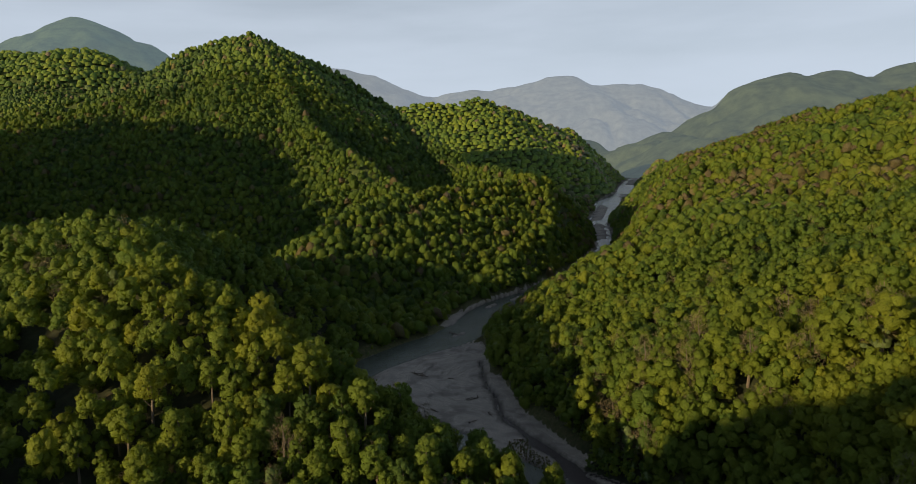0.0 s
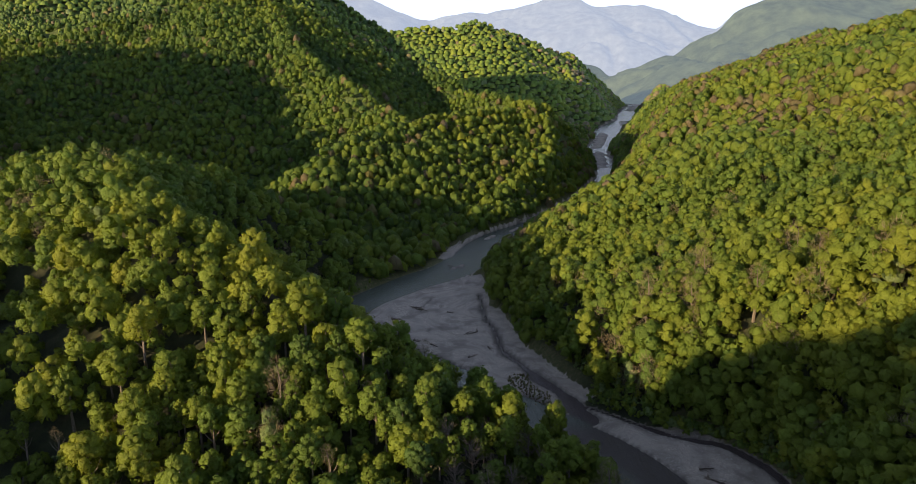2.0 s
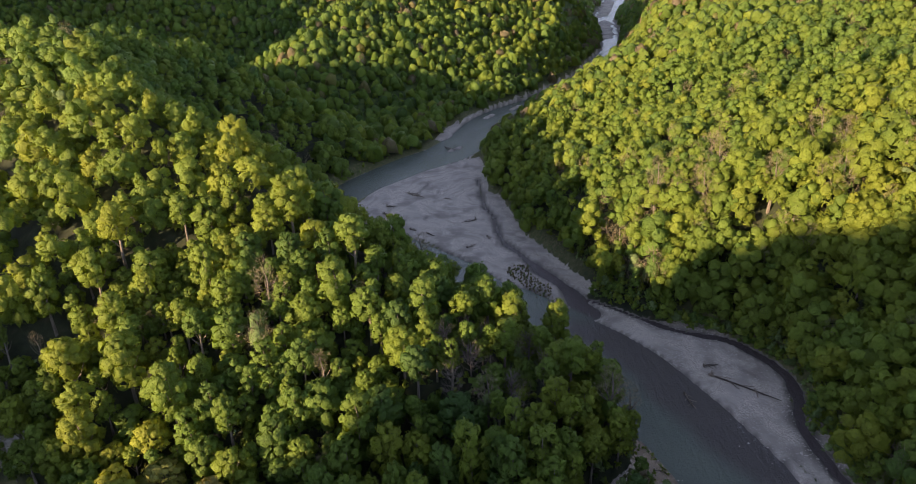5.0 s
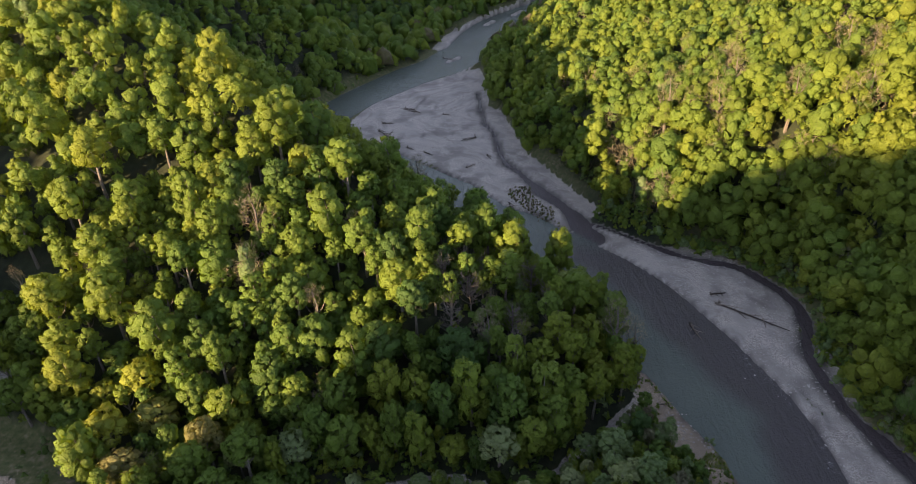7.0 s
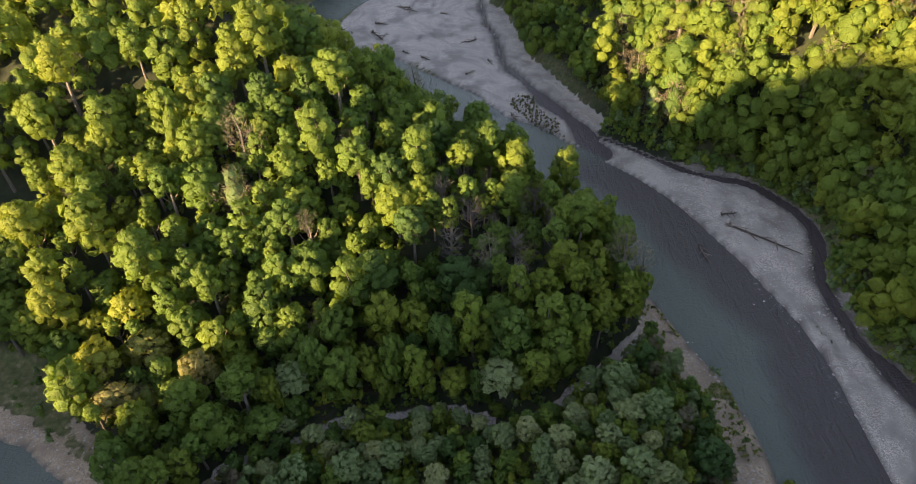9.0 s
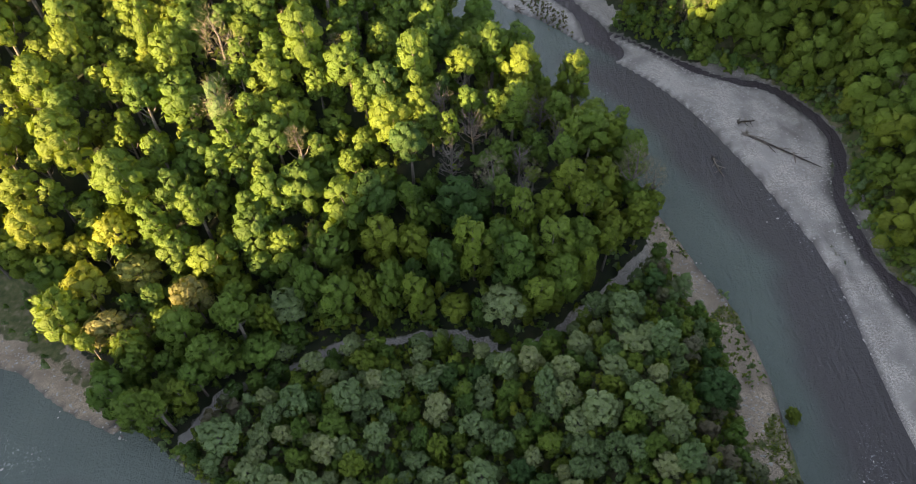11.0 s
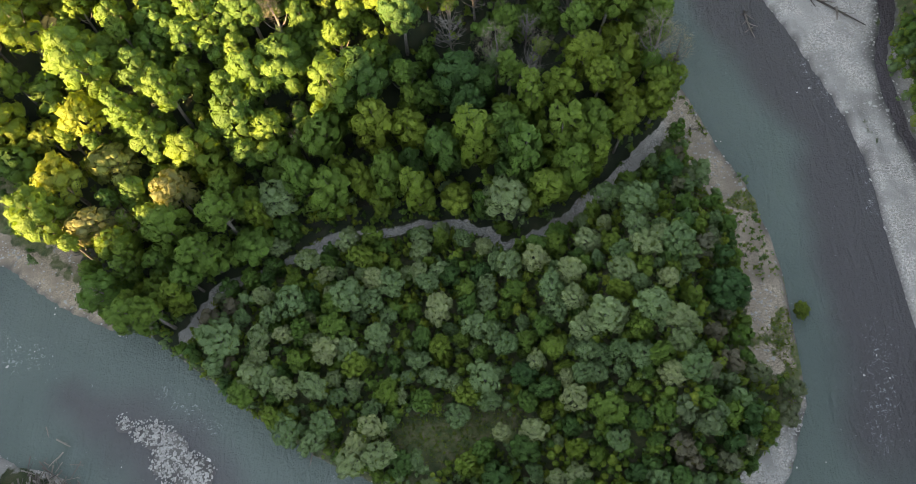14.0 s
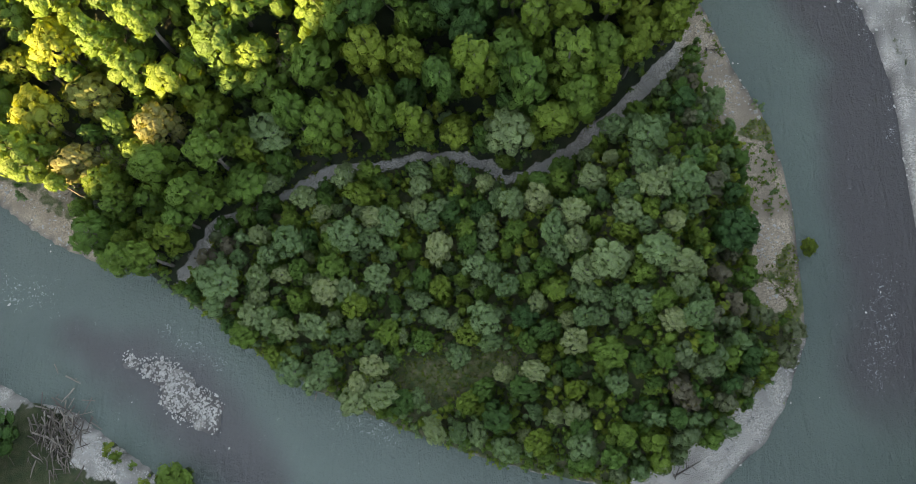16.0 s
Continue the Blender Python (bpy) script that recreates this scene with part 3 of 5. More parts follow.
def mesh_from(name, co, faces, attrs=None, mat=None, soft=False, normals=None):
    """A mesh object from arrays of corners and of faces that all have the same number of corners."""
    used = np.unique(faces)
    if len(used) < len(co):
        remap = np.zeros(len(co), np.int64)
        remap[used] = np.arange(len(used))
        co, faces = co[used], remap[faces]
        attrs = {k: v.reshape(-1)[used] for k, v in (attrs or {}).items()}
        normals = None if normals is None else normals[used]
    me = bpy.data.meshes.new(name)
    me.vertices.add(len(co))
    me.vertices.foreach_set("co", np.ascontiguousarray(co, np.float32).reshape(-1))
    n, k = faces.shape
    me.loops.add(n * k)
    me.loops.foreach_set("vertex_index", np.ascontiguousarray(faces, np.int32).reshape(-1))
    me.polygons.add(n)
    me.polygons.foreach_set("loop_start", np.arange(0, n * k, k, dtype=np.int32))
    me.update(calc_edges=True)
    me.polygons.foreach_set("use_smooth", np.full(n, soft, bool))
    for key, v in (attrs or {}).items():
        a = me.attributes.new(key, "FLOAT", "POINT")
        a.data.foreach_set("value", np.ascontiguousarray(v, np.float32).reshape(-1))
    me.validate()
    if normals is not None:
        # leaves are lit by the rounded form of their bough
        me.polygons.foreach_set("use_smooth", np.full(n, True, bool))
        a = me.attributes.new("custom_normal", "FLOAT_VECTOR", "POINT")
        a.data.foreach_set("vector", np.ascontiguousarray(normals, np.float32).reshape(-1))
    if mat:
        me.materials.append(mat)
    return new(name, me)


def graded(breaks):
    """Coordinates from (start, step) to the next start."""
    out = []
    for (a, step), (b, _) in zip(breaks[:-1], breaks[1:]):
        out.append(np.linspace(a, b, max(2, int(round((b - a) / step)) + 1))[:-1])
    out.append(np.array([breaks[-1][0]]))
    return np.concatenate(out)


XS = graded([(-3600, 100), (-1400, 34), (-500, 15), (-345, 3), (-270, 15), (-140, 3), (-114, 1.6), (98, 3), (150, 8), (330, 16), (600, 34), (1500, 100), (3600, 1)])
YS = graded([(-1500, 80), (-400, 25), (-145, 3), (-70, 25), (20, 6), (58, 1.6), (270, 2.4), (420, 5), (560, 14), (1300, 28), (2200, 70), (4950, 1)])
GX, GY = np.meshgrid(XS, YS)
Z, GRAVEL, WET, MEADOW, CORRIDOR, SHORE = land(GX, GY)
# herbs cover the floor of the wooded flat, young trees and shrubs that of the far woods
MEADOW = np.maximum(MEADOW, 0.5 * smooth(4, -4, polygon(GX, GY, [(-60, 100), (-48, 120), (-20, 130), (6, 126), (28, 137), (44, 152), (56, 120), (54, 90), (40, 70), (0, 62), (-50, 84)])))
YOUNG = smooth(380, 480, GY) * smooth(4, 10, CORRIDOR)
SANDY = np.maximum(0.9 * smooth(4, 0, polygon(GX, GY, TIP_BAR)) * smooth(88, 100, GY), smooth(4, 0, polygon(GX, GY, WEST_BEACH) + 3 * fbm(GX, GY, 9, 3, 105)))
ground = sheet("ground", XS, YS, Z, dict(sandy=SANDY, gravel=GRAVEL, wet=WET, meadow=MEADOW, stream=SHORE, young=YOUNG), GROUND)
tagged(ground, "wooded valley floor and slopes with pale grey gravel bars", "ground", kind="structure")

level = np.broadcast_to(floor_level(GY), Z.shape)
depth = level - Z
# shoals under the shore bar and round the island; riffles where the bed steps down
shoal = np.maximum(smooth(19, 12, polygon(GX, GY, SHORE_BAR) + 3 * fbm(GX, GY, 14, 3, 71)) * smooth(70, 90, GY) * smooth(232, 215, GY), 0.9 * smooth(6, -1, along(GX, GY, np.array([(-78, 97, 0.6), (-68, 92.5, 2.5), (-57, 86.5, 5), (-48, 77, 5), (-40, 69, 2)], float)) + 2.5 * fbm(GX, GY, 9, 3, 73)))
shoal = 0.85 * shoal
shoal = np.maximum(shoal, smooth(2.5, 0.8, np.minimum(along(GX, GY, SIDE_CHANNEL), along(GX, GY, BACK_CHANNEL))) * smooth(-1, 2, along(GX, GY, RIVER)))
riffle = np.zeros_like(GX)
for line, width in (([(71, 168), (74, 160), (77, 151)], 1.6), ([(73, 106), (72, 97), (68, 88)], 2.2), ([(79, 142), (78, 132)], 1.8), ([(-96, 109), (-84, 104)], 2.5), ([(-60, 98), (-50, 92)], 1.6),
                    ([(-28, 82), (-18, 78)], 1.2), ([(40, 205), (30, 214)], 2.0), ([(0, 470), (20, 500)], 4.0), ([(-25, 278), (-5, 262)], 2.5)):
    riffle = np.maximum(riffle, smooth(2.5, -1.5, along(GX, GY, np.array([(*q, width) for q in line], float)) + 2.0 * fbm(GX, GY, 5, 3, 91)))
riffle = np.maximum(riffle, smooth(760, 1100, GY) * smooth(-0.25, 0.35, fbm(GX, GY, 60, 3, 93)))
water = sheet("water", XS, YS, level.copy(), dict(shallow=shoal, riffle=riffle), WATER, keep=(depth > -0.25) & (GY < 2750))
tagged(water, "milky grey-green mountain river with shallow riffles", "river", kind="structure")

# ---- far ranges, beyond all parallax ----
# wooded slopes with distance haze laid on as a weak bluish emission
FAR_GREEN = distant_material("far_woods_haze", (0.075, 0.115, 0.055), (0.20, 0.27, 0.32), 0.42)
FAR_EAST = distant_material("far_slope_haze", (0.075, 0.105, 0.055), (0.20, 0.25, 0.29), 0.30)
# pale blue haze painted in: bluish base colour and strongest emission
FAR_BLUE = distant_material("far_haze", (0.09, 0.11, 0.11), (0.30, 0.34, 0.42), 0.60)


def far_range(pts, slope, step, mat, label, seed):
    pts = np.array(pts, float)
    line = curve(pts, 4)
    x0, x1 = pts[:, 0].min() - 500, pts[:, 0].max() + 500
    yc = pts[:, 1].mean()
    xs, ys = np.arange(x0, x1, step), np.arange(yc - 1500, min(yc + 300, 4940), step)
    gx, gy = np.meshgrid(xs, ys)
    h = -along(gx, gy, line, slope)
    h = h + fbm(gx, gy, 420, 5, seed) * 70 * np.clip((pts[:, 2].max() - h) / 160, 0.06, 1) - 60 * np.clip(1 - np.abs(fbm(gx, gy, 260, 3, seed + 9)) * 3, 0, 1) * np.clip((pts[:, 2].max() - h) / 300, 0, 1)
    ob = sheet("backdrop", xs, ys, h, None, mat, keep=h > -20)
    return tagged(ob, label, "mountain", kind="structure")


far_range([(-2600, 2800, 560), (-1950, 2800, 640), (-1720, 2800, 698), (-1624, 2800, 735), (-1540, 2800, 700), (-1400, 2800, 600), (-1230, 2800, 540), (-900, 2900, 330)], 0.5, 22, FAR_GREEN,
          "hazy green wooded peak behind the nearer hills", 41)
far_range([(-900, 2700, 545), (-470, 2700, 485), (-300, 2700, 440), (-91, 2700, 335), (100, 2750, 220)], 0.5, 22, FAR_BLUE, "hazy blue-grey wooded shading ridge behind the summit", 47)
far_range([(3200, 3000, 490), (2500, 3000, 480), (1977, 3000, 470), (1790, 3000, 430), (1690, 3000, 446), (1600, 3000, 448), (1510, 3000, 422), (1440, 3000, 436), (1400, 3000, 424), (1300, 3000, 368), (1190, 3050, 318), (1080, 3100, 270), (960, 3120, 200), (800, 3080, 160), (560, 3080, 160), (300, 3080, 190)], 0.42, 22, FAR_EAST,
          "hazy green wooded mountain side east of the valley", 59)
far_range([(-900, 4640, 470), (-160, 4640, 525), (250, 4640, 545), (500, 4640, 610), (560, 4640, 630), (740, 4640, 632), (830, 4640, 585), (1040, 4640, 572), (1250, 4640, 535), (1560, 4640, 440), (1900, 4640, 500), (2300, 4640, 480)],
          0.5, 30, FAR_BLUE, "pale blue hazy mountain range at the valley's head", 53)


# ---- trees ----
rng = np.random.default_rng(7)


def icosphere(level=1):
    bm = bmesh.new()
    bmesh.ops.create_icosphere(bm, subdivisions=level, radius=1.0)
    co = np.array([v.co[:] for v in bm.verts])
    faces = np.array([[v.index for v in f.verts] for f in bm.faces])
    bm.free()
    return co, faces


def unit(v):
    return v / (np.linalg.norm(v, axis=-1, keepdims=True) + 1e-9)


def leaf_crown(seed, leaves, size, tall=1.0, lobes=9, droop=0.0, core=1, loose=0.0, broom=False, stray=0.28, fill=0.90, under=-9.0, whole=0.6, lobe=1.0):
    """A crown of radius about 1 round the origin: leaf sprays on the outside of rounded boughs, over a closed leafy mass that follows them."""
    r = np.random.default_rng(seed)
    ang = np.arange(lobes) * 2.4 + r.uniform(-0.5, 0.5, lobes)
    up = np.linspace(-0.86, 0.93, lobes) + r.uniform(-0.09, 0.09, lobes)
    lean = r.normal(size=2) * 0.10
    # widest a little below the middle, drawn in to a rounded top
    girth = np.sqrt(np.clip(1 - np.abs(up) ** 2.3, 0.02, 1)) * (1.0 - 0.16 * up)
    out = girth * r.uniform(0.46, 0.84, lobes) * (1.25 - 0.25 * lobe)
    centre = np.stack([np.cos(ang) * out + lean[0] * up, np.sin(ang) * out + lean[1] * up, up * 0.76 * tall], 1)
    rad = r.uniform(0.19, 0.36, lobes) * (1.0 - 0.12 * up) * lobe
    axis = np.linspace(-0.5, 0.62, 3)
    centre = np.vstack([centre, np.stack([lean[0] * axis, lean[1] * axis, axis * tall], 1)])
    rad = np.append(rad, [0.50, 0.50, 0.34])
    pts, nor = [], []
    while sum(len(p) for p in pts) < leaves:
        k = r.choice(len(rad), leaves, p=rad ** 2 / (rad ** 2).sum())
        d = unit(r.normal(size=(leaves, 3)) + [0, 0, 0.2])
        p = centre[k] + d * (rad[k] * r.uniform(0.95, 1.07 + loose, leaves))[:, None]
        depth = np.min(np.linalg.norm(p[:, None] - centre[None], axis=2) / rad[None], axis=1)
        ok = depth > 0.92
        pts.append(p[ok])
        nor.append(d[ok])
    p, d = np.vstack(pts)[:leaves], np.vstack(nor)[:leaves]
    n = unit(d + r.normal(size=d.shape) * stray)
    t = unit(np.cross(n, r.normal(size=n.shape)))
    if droop:
        t = unit(t * (1 - droop) + np.array([0, 0, -droop]) + d * 0.2)
    if broom:
        t = unit(d + r.normal(size=d.shape) * 0.35 + [0, 0, 0.5])
        n = unit(np.cross(t, r.normal(size=t.shape)))
    b = np.cross(n, t)
    s = size * r.uniform(0.55, 1.35, (len(p), 1))
    wide = s * (0.04 if broom else 0.62 - 0.25 * droop)
    co = np.stack([p - t * s * 0.7 - b * wide * r.uniform(0.6, 1.2, s.shape), p - t * s * 0.5 + b * wide * r.uniform(0.6, 1.2, s.shape), p + t * s * 1.0 + n * s * 0.1], 1)
    co = co.reshape(-1, 3)
    faces = np.arange(len(co)).reshape(-1, 3)
    if core:
        # the leafy mass of each bough, without what lies inside the others
        cc, cf = icosphere(core)
        owner = [np.repeat(np.arange(len(p)) * 0 + -1, 3)]
        for i, (c, q) in enumerate(zip(centre, rad)):
            ball = c + cc * q * fill * r.uniform(0.74, 1.16, (len(cc), 1))
            mid = ball[cf].mean(1)
            depth = np.linalg.norm(mid[:, None] - centre[None], axis=2) / rad[None]
            depth[:, i] = 9
            f = cf[(depth.min(1) > 0.88) & ((mid - c)[:, 2] > -0.62 * q)]
            faces = np.vstack([faces, f + len(co)])
            co = np.vstack([co, ball])
            owner.append(np.full(len(ball), i))
        owner = np.concatenate(owner)
    # normals follow the nearest bough, a little the single spray, and the whole crown
    gap = np.linalg.norm(co[:, None] - centre[None], axis=2) / rad[None]
    home = np.argmin(gap, 1)
    if core:
        home = np.where(owner < 0, home, owner)
    bough = unit(co - centre[home])
    spray = np.vstack([np.repeat(n, 3, 0), bough[3 * len(n):]])
    norm = unit((1 - whole) * bough + whole * unit(co / [1, 1, tall ** 1.5]) + (0.9 if broom else 0.34) * spray)
    co = co * 0.92
    faces = faces[co[faces][:, :, 2].mean(1) > under * tall]
    # every face turned outwards
    a, b_, c = (co[faces[:, k]] for k in range(3))
    inward = (np.cross(b_ - a, c - a) * norm[faces].mean(1)).sum(1) < 0
    faces[inward] = faces[inward][:, ::-1]
    return co, faces, norm


def tube(path, radii, sides=5):
    """A tapered tube along a path."""
    path = np.array(path, float)
    rings = []
    for i, p in enumerate(path):
        d = unit(path[min(i + 1, len(path) - 1)] - path[max(i - 1, 0)])
        a = unit(np.cross(d, [0.31, 0.95, 0.12]))
        b = np.cross(d, a)
        ang = np.linspace(0, 2 * np.pi, sides, endpoint=False)
        rings.append(p + radii[i] * (np.cos(ang)[:, None] * a + np.sin(ang)[:, None] * b))
    co = np.vstack(rings)
    f = []
    for i in range(len(path) - 1):
        for k in range(sides):
            a, b = i * sides + k, i * sides + (k + 1) % sides
            f += [(a, b, b + sides), (a, b + sides, a + sides)]
    return co, np.array(f)


def joined(pieces):
    cos, fs, n = [], [], 0
    for co, f in pieces:
        cos.append(co)
        fs.append(f + n)
        n += len(co)
    return np.vstack(cos), np.vstack(fs)


def trunk_shape(seed, limbs=4, sides=5):
    """Trunk and limbs, in units of the tree's height."""
    r = np.random.default_rng(seed)
    bend = r.normal(size=2) * 0.02
    pieces = [tube([(0, 0, -0.06), (bend[0], bend[1], 0.3), (bend[0] * 2, 0, 0.6), (0, bend[1], 0.85)], [0.026, 0.018, 0.012, 0.004], sides)]
    for k in range(limbs):
        a, z = 6.283 * k / limbs + r.uniform(-0.4, 0.4), r.uniform(0.32, 0.6)
        e = r.uniform(0.12, 0.2)
        pieces.append(tube([(0, 0, z), (np.cos(a) * e * 0.6, np.sin(a) * e * 0.6, z + 0.10), (np.cos(a) * e, np.sin(a) * e, z + 0.24)], [0.009, 0.006, 0.002], 3))
    return joined(pieces)


def bare_shape(seed, twigs=46):
    """A leafless crown of forked branches, in units of the tree's height."""
    r = np.random.default_rng(seed)
    pieces = [tube([(0, 0, -0.05), (0.01, 0.01, 0.3), (0, 0.02, 0.62), (0.02, 0, 0.95)], [0.022, 0.016, 0.010, 0.002], 4)]
    for k in range(twigs):
        a, z = r.uniform(0, 6.283), r.uniform(0.25, 0.85)
        e = r.uniform(0.14, 0.30) * (1.15 - 0.55 * z)
        mid = np.array([np.cos(a) * e * 0.55, np.sin(a) * e * 0.55, z + 0.07])
        end = np.array([np.cos(a) * e, np.sin(a) * e, z + r.uniform(0.14, 0.24)])
        pieces.append(tube([(0, 0, z), mid, end], [0.007, 0.0045, 0.0016], 3))
        for q in range(3):
            pieces.append(tube([mid + (end - mid) * r.uniform(0, 0.6), end + r.normal(size=3) * 0.05], [0.0032, 0.0012], 3))
    return joined(pieces)


NEAR = [leaf_crown(100 + k, 560, 0.088, (1.4, 1.65, 2.0, 1.55)[k % 4], 32 + 4 * (k % 4), stray=0.5, fill=0.97, under=-0.66, whole=0.76) for k in range(10)]
TWIGGY = [leaf_crown(180 + k, 720, 0.20, 1.3, 12, core=0, broom=True) for k in range(4)]
TWIGS_FAR = [leaf_crown(190 + k, 320, 0.26, 1.25, 10, core=0, broom=True) for k in range(4)]
WILLOW = [leaf_crown(200 + k, 500, 0.075, 1.0, 48, 0.1, loose=0.06, stray=0.5, fill=0.97, under=-0.45) for k in range(5)]
SLOPE = [leaf_crown(350 + k, 200, 0.13, (1.2, 1.35, 1.6)[k % 3], 11 + k % 3, stray=0.45, fill=0.95, under=-0.45, whole=0.7, lobe=1.45) for k in range(10)]
MID = [leaf_crown(300 + k, 70, 0.18, (1.15, 1.4)[k % 2], 6 + k % 3, stray=0.45, fill=0.98, under=-0.35, whole=0.72, lobe=1.6) for k in range(10)]
BUSH = [leaf_crown(330 + k, 40, 0.17, 1.0, 5, stray=0.4, fill=1.0, under=-0.2) for k in range(6)]
TRUNKS = [trunk_shape(500 + k) for k in range(4)]
BARE = [bare_shape(600 + k) for k in range(4)]


def dome(seed):
    """The top of a far crown."""
    r = np.random.default_rng(seed)
    ang = np.arange(5) * 1.2566
    low = np.stack([np.cos(ang), np.sin(ang), np.full(5, -0.55)], 1) * r.uniform(0.8, 1.2, (5, 1))
    high = np.stack([np.cos(ang + 0.63) * 0.7, np.sin(ang + 0.63) * 0.7, np.full(5, 0.30)], 1) * r.uniform(0.8, 1.2, (5, 1))
    co = np.vstack([low, high, [[0.1, 0, 0.55]]])
    f = []
    for k in range(5):
        q = (k + 1) % 5
        f += [(k, q, 5 + k), (q, 5 + q, 5 + k), (5 + k, 5 + q, 10)]
    return co, np.array(f)


LUMPS = [dome(700 + k) for k in range(8)]


def far_crown(seed):
    """A ragged crown of a tree on the far slopes: a lumpy top with sprays standing out of it."""
    r = np.random.default_rng(seed)
    rows = []
    for k, (wide, z) in enumerate(((1.05, -0.85), (0.72, 0.25))):
        ang = np.arange(5) * 1.2566 + 0.63 * k + r.uniform(-0.35, 0.35, 5)
        rows.append(np.stack([np.cos(ang) * wide, np.sin(ang) * wide, z + r.uniform(-0.2, 0.2, 5)], 1) * r.uniform(0.66, 1.2, (5, 1)))
    co = np.vstack(rows + [[[r.uniform(-0.3, 0.3), r.uniform(-0.3, 0.3), 0.78]]])
    f = []
    for k in range(5):
        q = (k + 1) % 5
        f += [(k, q, 5 + k), (q, 5 + q, 5 + k), (5 + k, 5 + q, 10)]
    d = unit(r.normal(size=(7, 3)) * [1, 1, 0.6] + [0, 0, 0.4])
    t = unit(np.cross(d, r.normal(size=d.shape)))
    w = np.cross(d, t)
    p = d * [0.84, 0.84, 0.72] * r.uniform(0.75, 1.1, (7, 1))
    g = r.uniform(0.25, 0.48, (7, 1))
    sprays = np.stack([p - t * g * 0.7 - w * g * 0.5, p - t * g * 0.5 + w * g * 0.5, p + t * g + d * g * 0.25], 1).reshape(-1, 3)
    norm = unit(np.vstack([co, np.repeat(d, 3, 0)]) * [1, 1, 0.8] + r.normal(size=(11 + 21, 3)) * 0.25)
    f = np.vstack([f, 11 + np.arange(21).reshape(-1, 3)])
    co = np.vstack([co, sprays])
    corner = co[f]
    inward = (np.cross(corner[:, 1] - corner[:, 0], corner[:, 2] - corner[:, 0]) * norm[f].mean(1)).sum(1) < 0
    f[inward] = f[inward][:, ::-1]
    return co, f, norm


FAR = [far_crown(400 + k) for k in range(14)]


def jittered(x0, x1, y0, y1, step, jitter=0.36):
    gx, gy = np.meshgrid(np.arange(x0, x1, step), np.arange(y0, y1, step * 0.87))
    gx = gx + (np.arange(gx.shape[0]) % 2)[:, None] * step * 0.5
    gx = gx + rng.uniform(-jitter, jitter, gx.shape) * step
    gy = gy + rng.uniform(-jitter, jitter, gy.shape) * step
    return gx.ravel(), gy.ravel()


def scatter(name, label, crowns, x, y, z, radius, height, tint, mat, kind_label="forest", soft=False):
    """One mesh of many crowns: each stands so that its top is at z + height."""
    pick = rng.integers(0, len(crowns), len(x))
    turn = rng.uniform(0, 6.283, len(x))
    cos, fs, ts, ns, n = [], [], [], [], 0
    for k, (co, f, *norm) in enumerate(crowns):
        sel = np.where(pick == k)[0]
        if not len(sel):
            continue
        c, s_ = np.cos(turn[sel])[:, None], np.sin(turn[sel])[:, None]
        r = radius[sel][:, None]
        squash = rng.uniform(0.85, 1.2, (len(sel), 1))
        top = co[:, 2].max()
        p = np.stack([(co[:, 0] * c - co[:, 1] * s_) * r + x[sel][:, None], (co[:, 0] * s_ + co[:, 1] * c) * r + y[sel][:, None],
                      (co[:, 2] - top)[None] * r * squash + (z[sel] + height[sel])[:, None]], -1)
        cos.append(p.reshape(-1, 3))
        if norm:
            m = norm[0]
            ns.append(np.stack([m[:, 0] * c - m[:, 1] * s_, m[:, 0] * s_ + m[:, 1] * c, np.broadcast_to(m[:, 2], (len(sel), len(m)))], -1).reshape(-1, 3))
        fs.append((f[None] + (np.arange(len(sel)) * len(co))[:, None, None] + n).reshape(-1, 3))
        ts.append(np.repeat(tint[sel], len(co)))
        n += len(sel) * len(co)
    ob = mesh_from(name, np.vstack(cos), np.vstack(fs), dict(tint=np.concatenate(ts)), mat, soft, np.vstack(ns) if ns else None)
    return tagged(ob, label, kind_label, kind="stuff")


def woodland_tint(x, y, n):
    """Colour of each tree: drifts of dark and fresh green, and ochre ones not yet in leaf, most on the upper east slope."""
    drift = fbm(x, y, 90, 3, 61)
    t = 0.33 + 0.20 * drift + rng.normal(size=n) * 0.08 - 0.13 * smooth(450, 1000, y) + 0.03 * smooth(60, 120, x)
    t = np.clip(t, 0.02, 0.52)
    odd = rng.uniform(size=n)
    share = 0.04 + 0.20 * smooth(0.0, 0.35, fbm(x, y, 130, 3, 67)) * (x > 40) + 0.30 * smooth(150, 240, x) * smooth(380, 520, y) * smooth(-0.3, 0.3, fbm(x, y, 110, 3, 69))
    share = share + 0.24 * smooth(38, 8, np.hypot(x - 62, (y - 258) * 0.8)) + 0.07 * smooth(70, 25, np.hypot(x - 120, y - 250)) + 0.45 * smooth(16, 7, np.hypot(x - 11, (y - 167) * 1.2))
    return np.where(odd < share, rng.uniform(0.69, 0.82, n), t)


def wooded(x, y, margin):
    """Ground height, and whether a tree may stand there."""
    z, gravel, wet, meadow, corridor, shore = land(x, y)
    return z, (corridor > margin) & (gravel < 0.5) & (rng.uniform(size=len(x)) > np.where((x < 40) & (y < 110), meadow * 1.1, 0.0)) & (shore > margin)


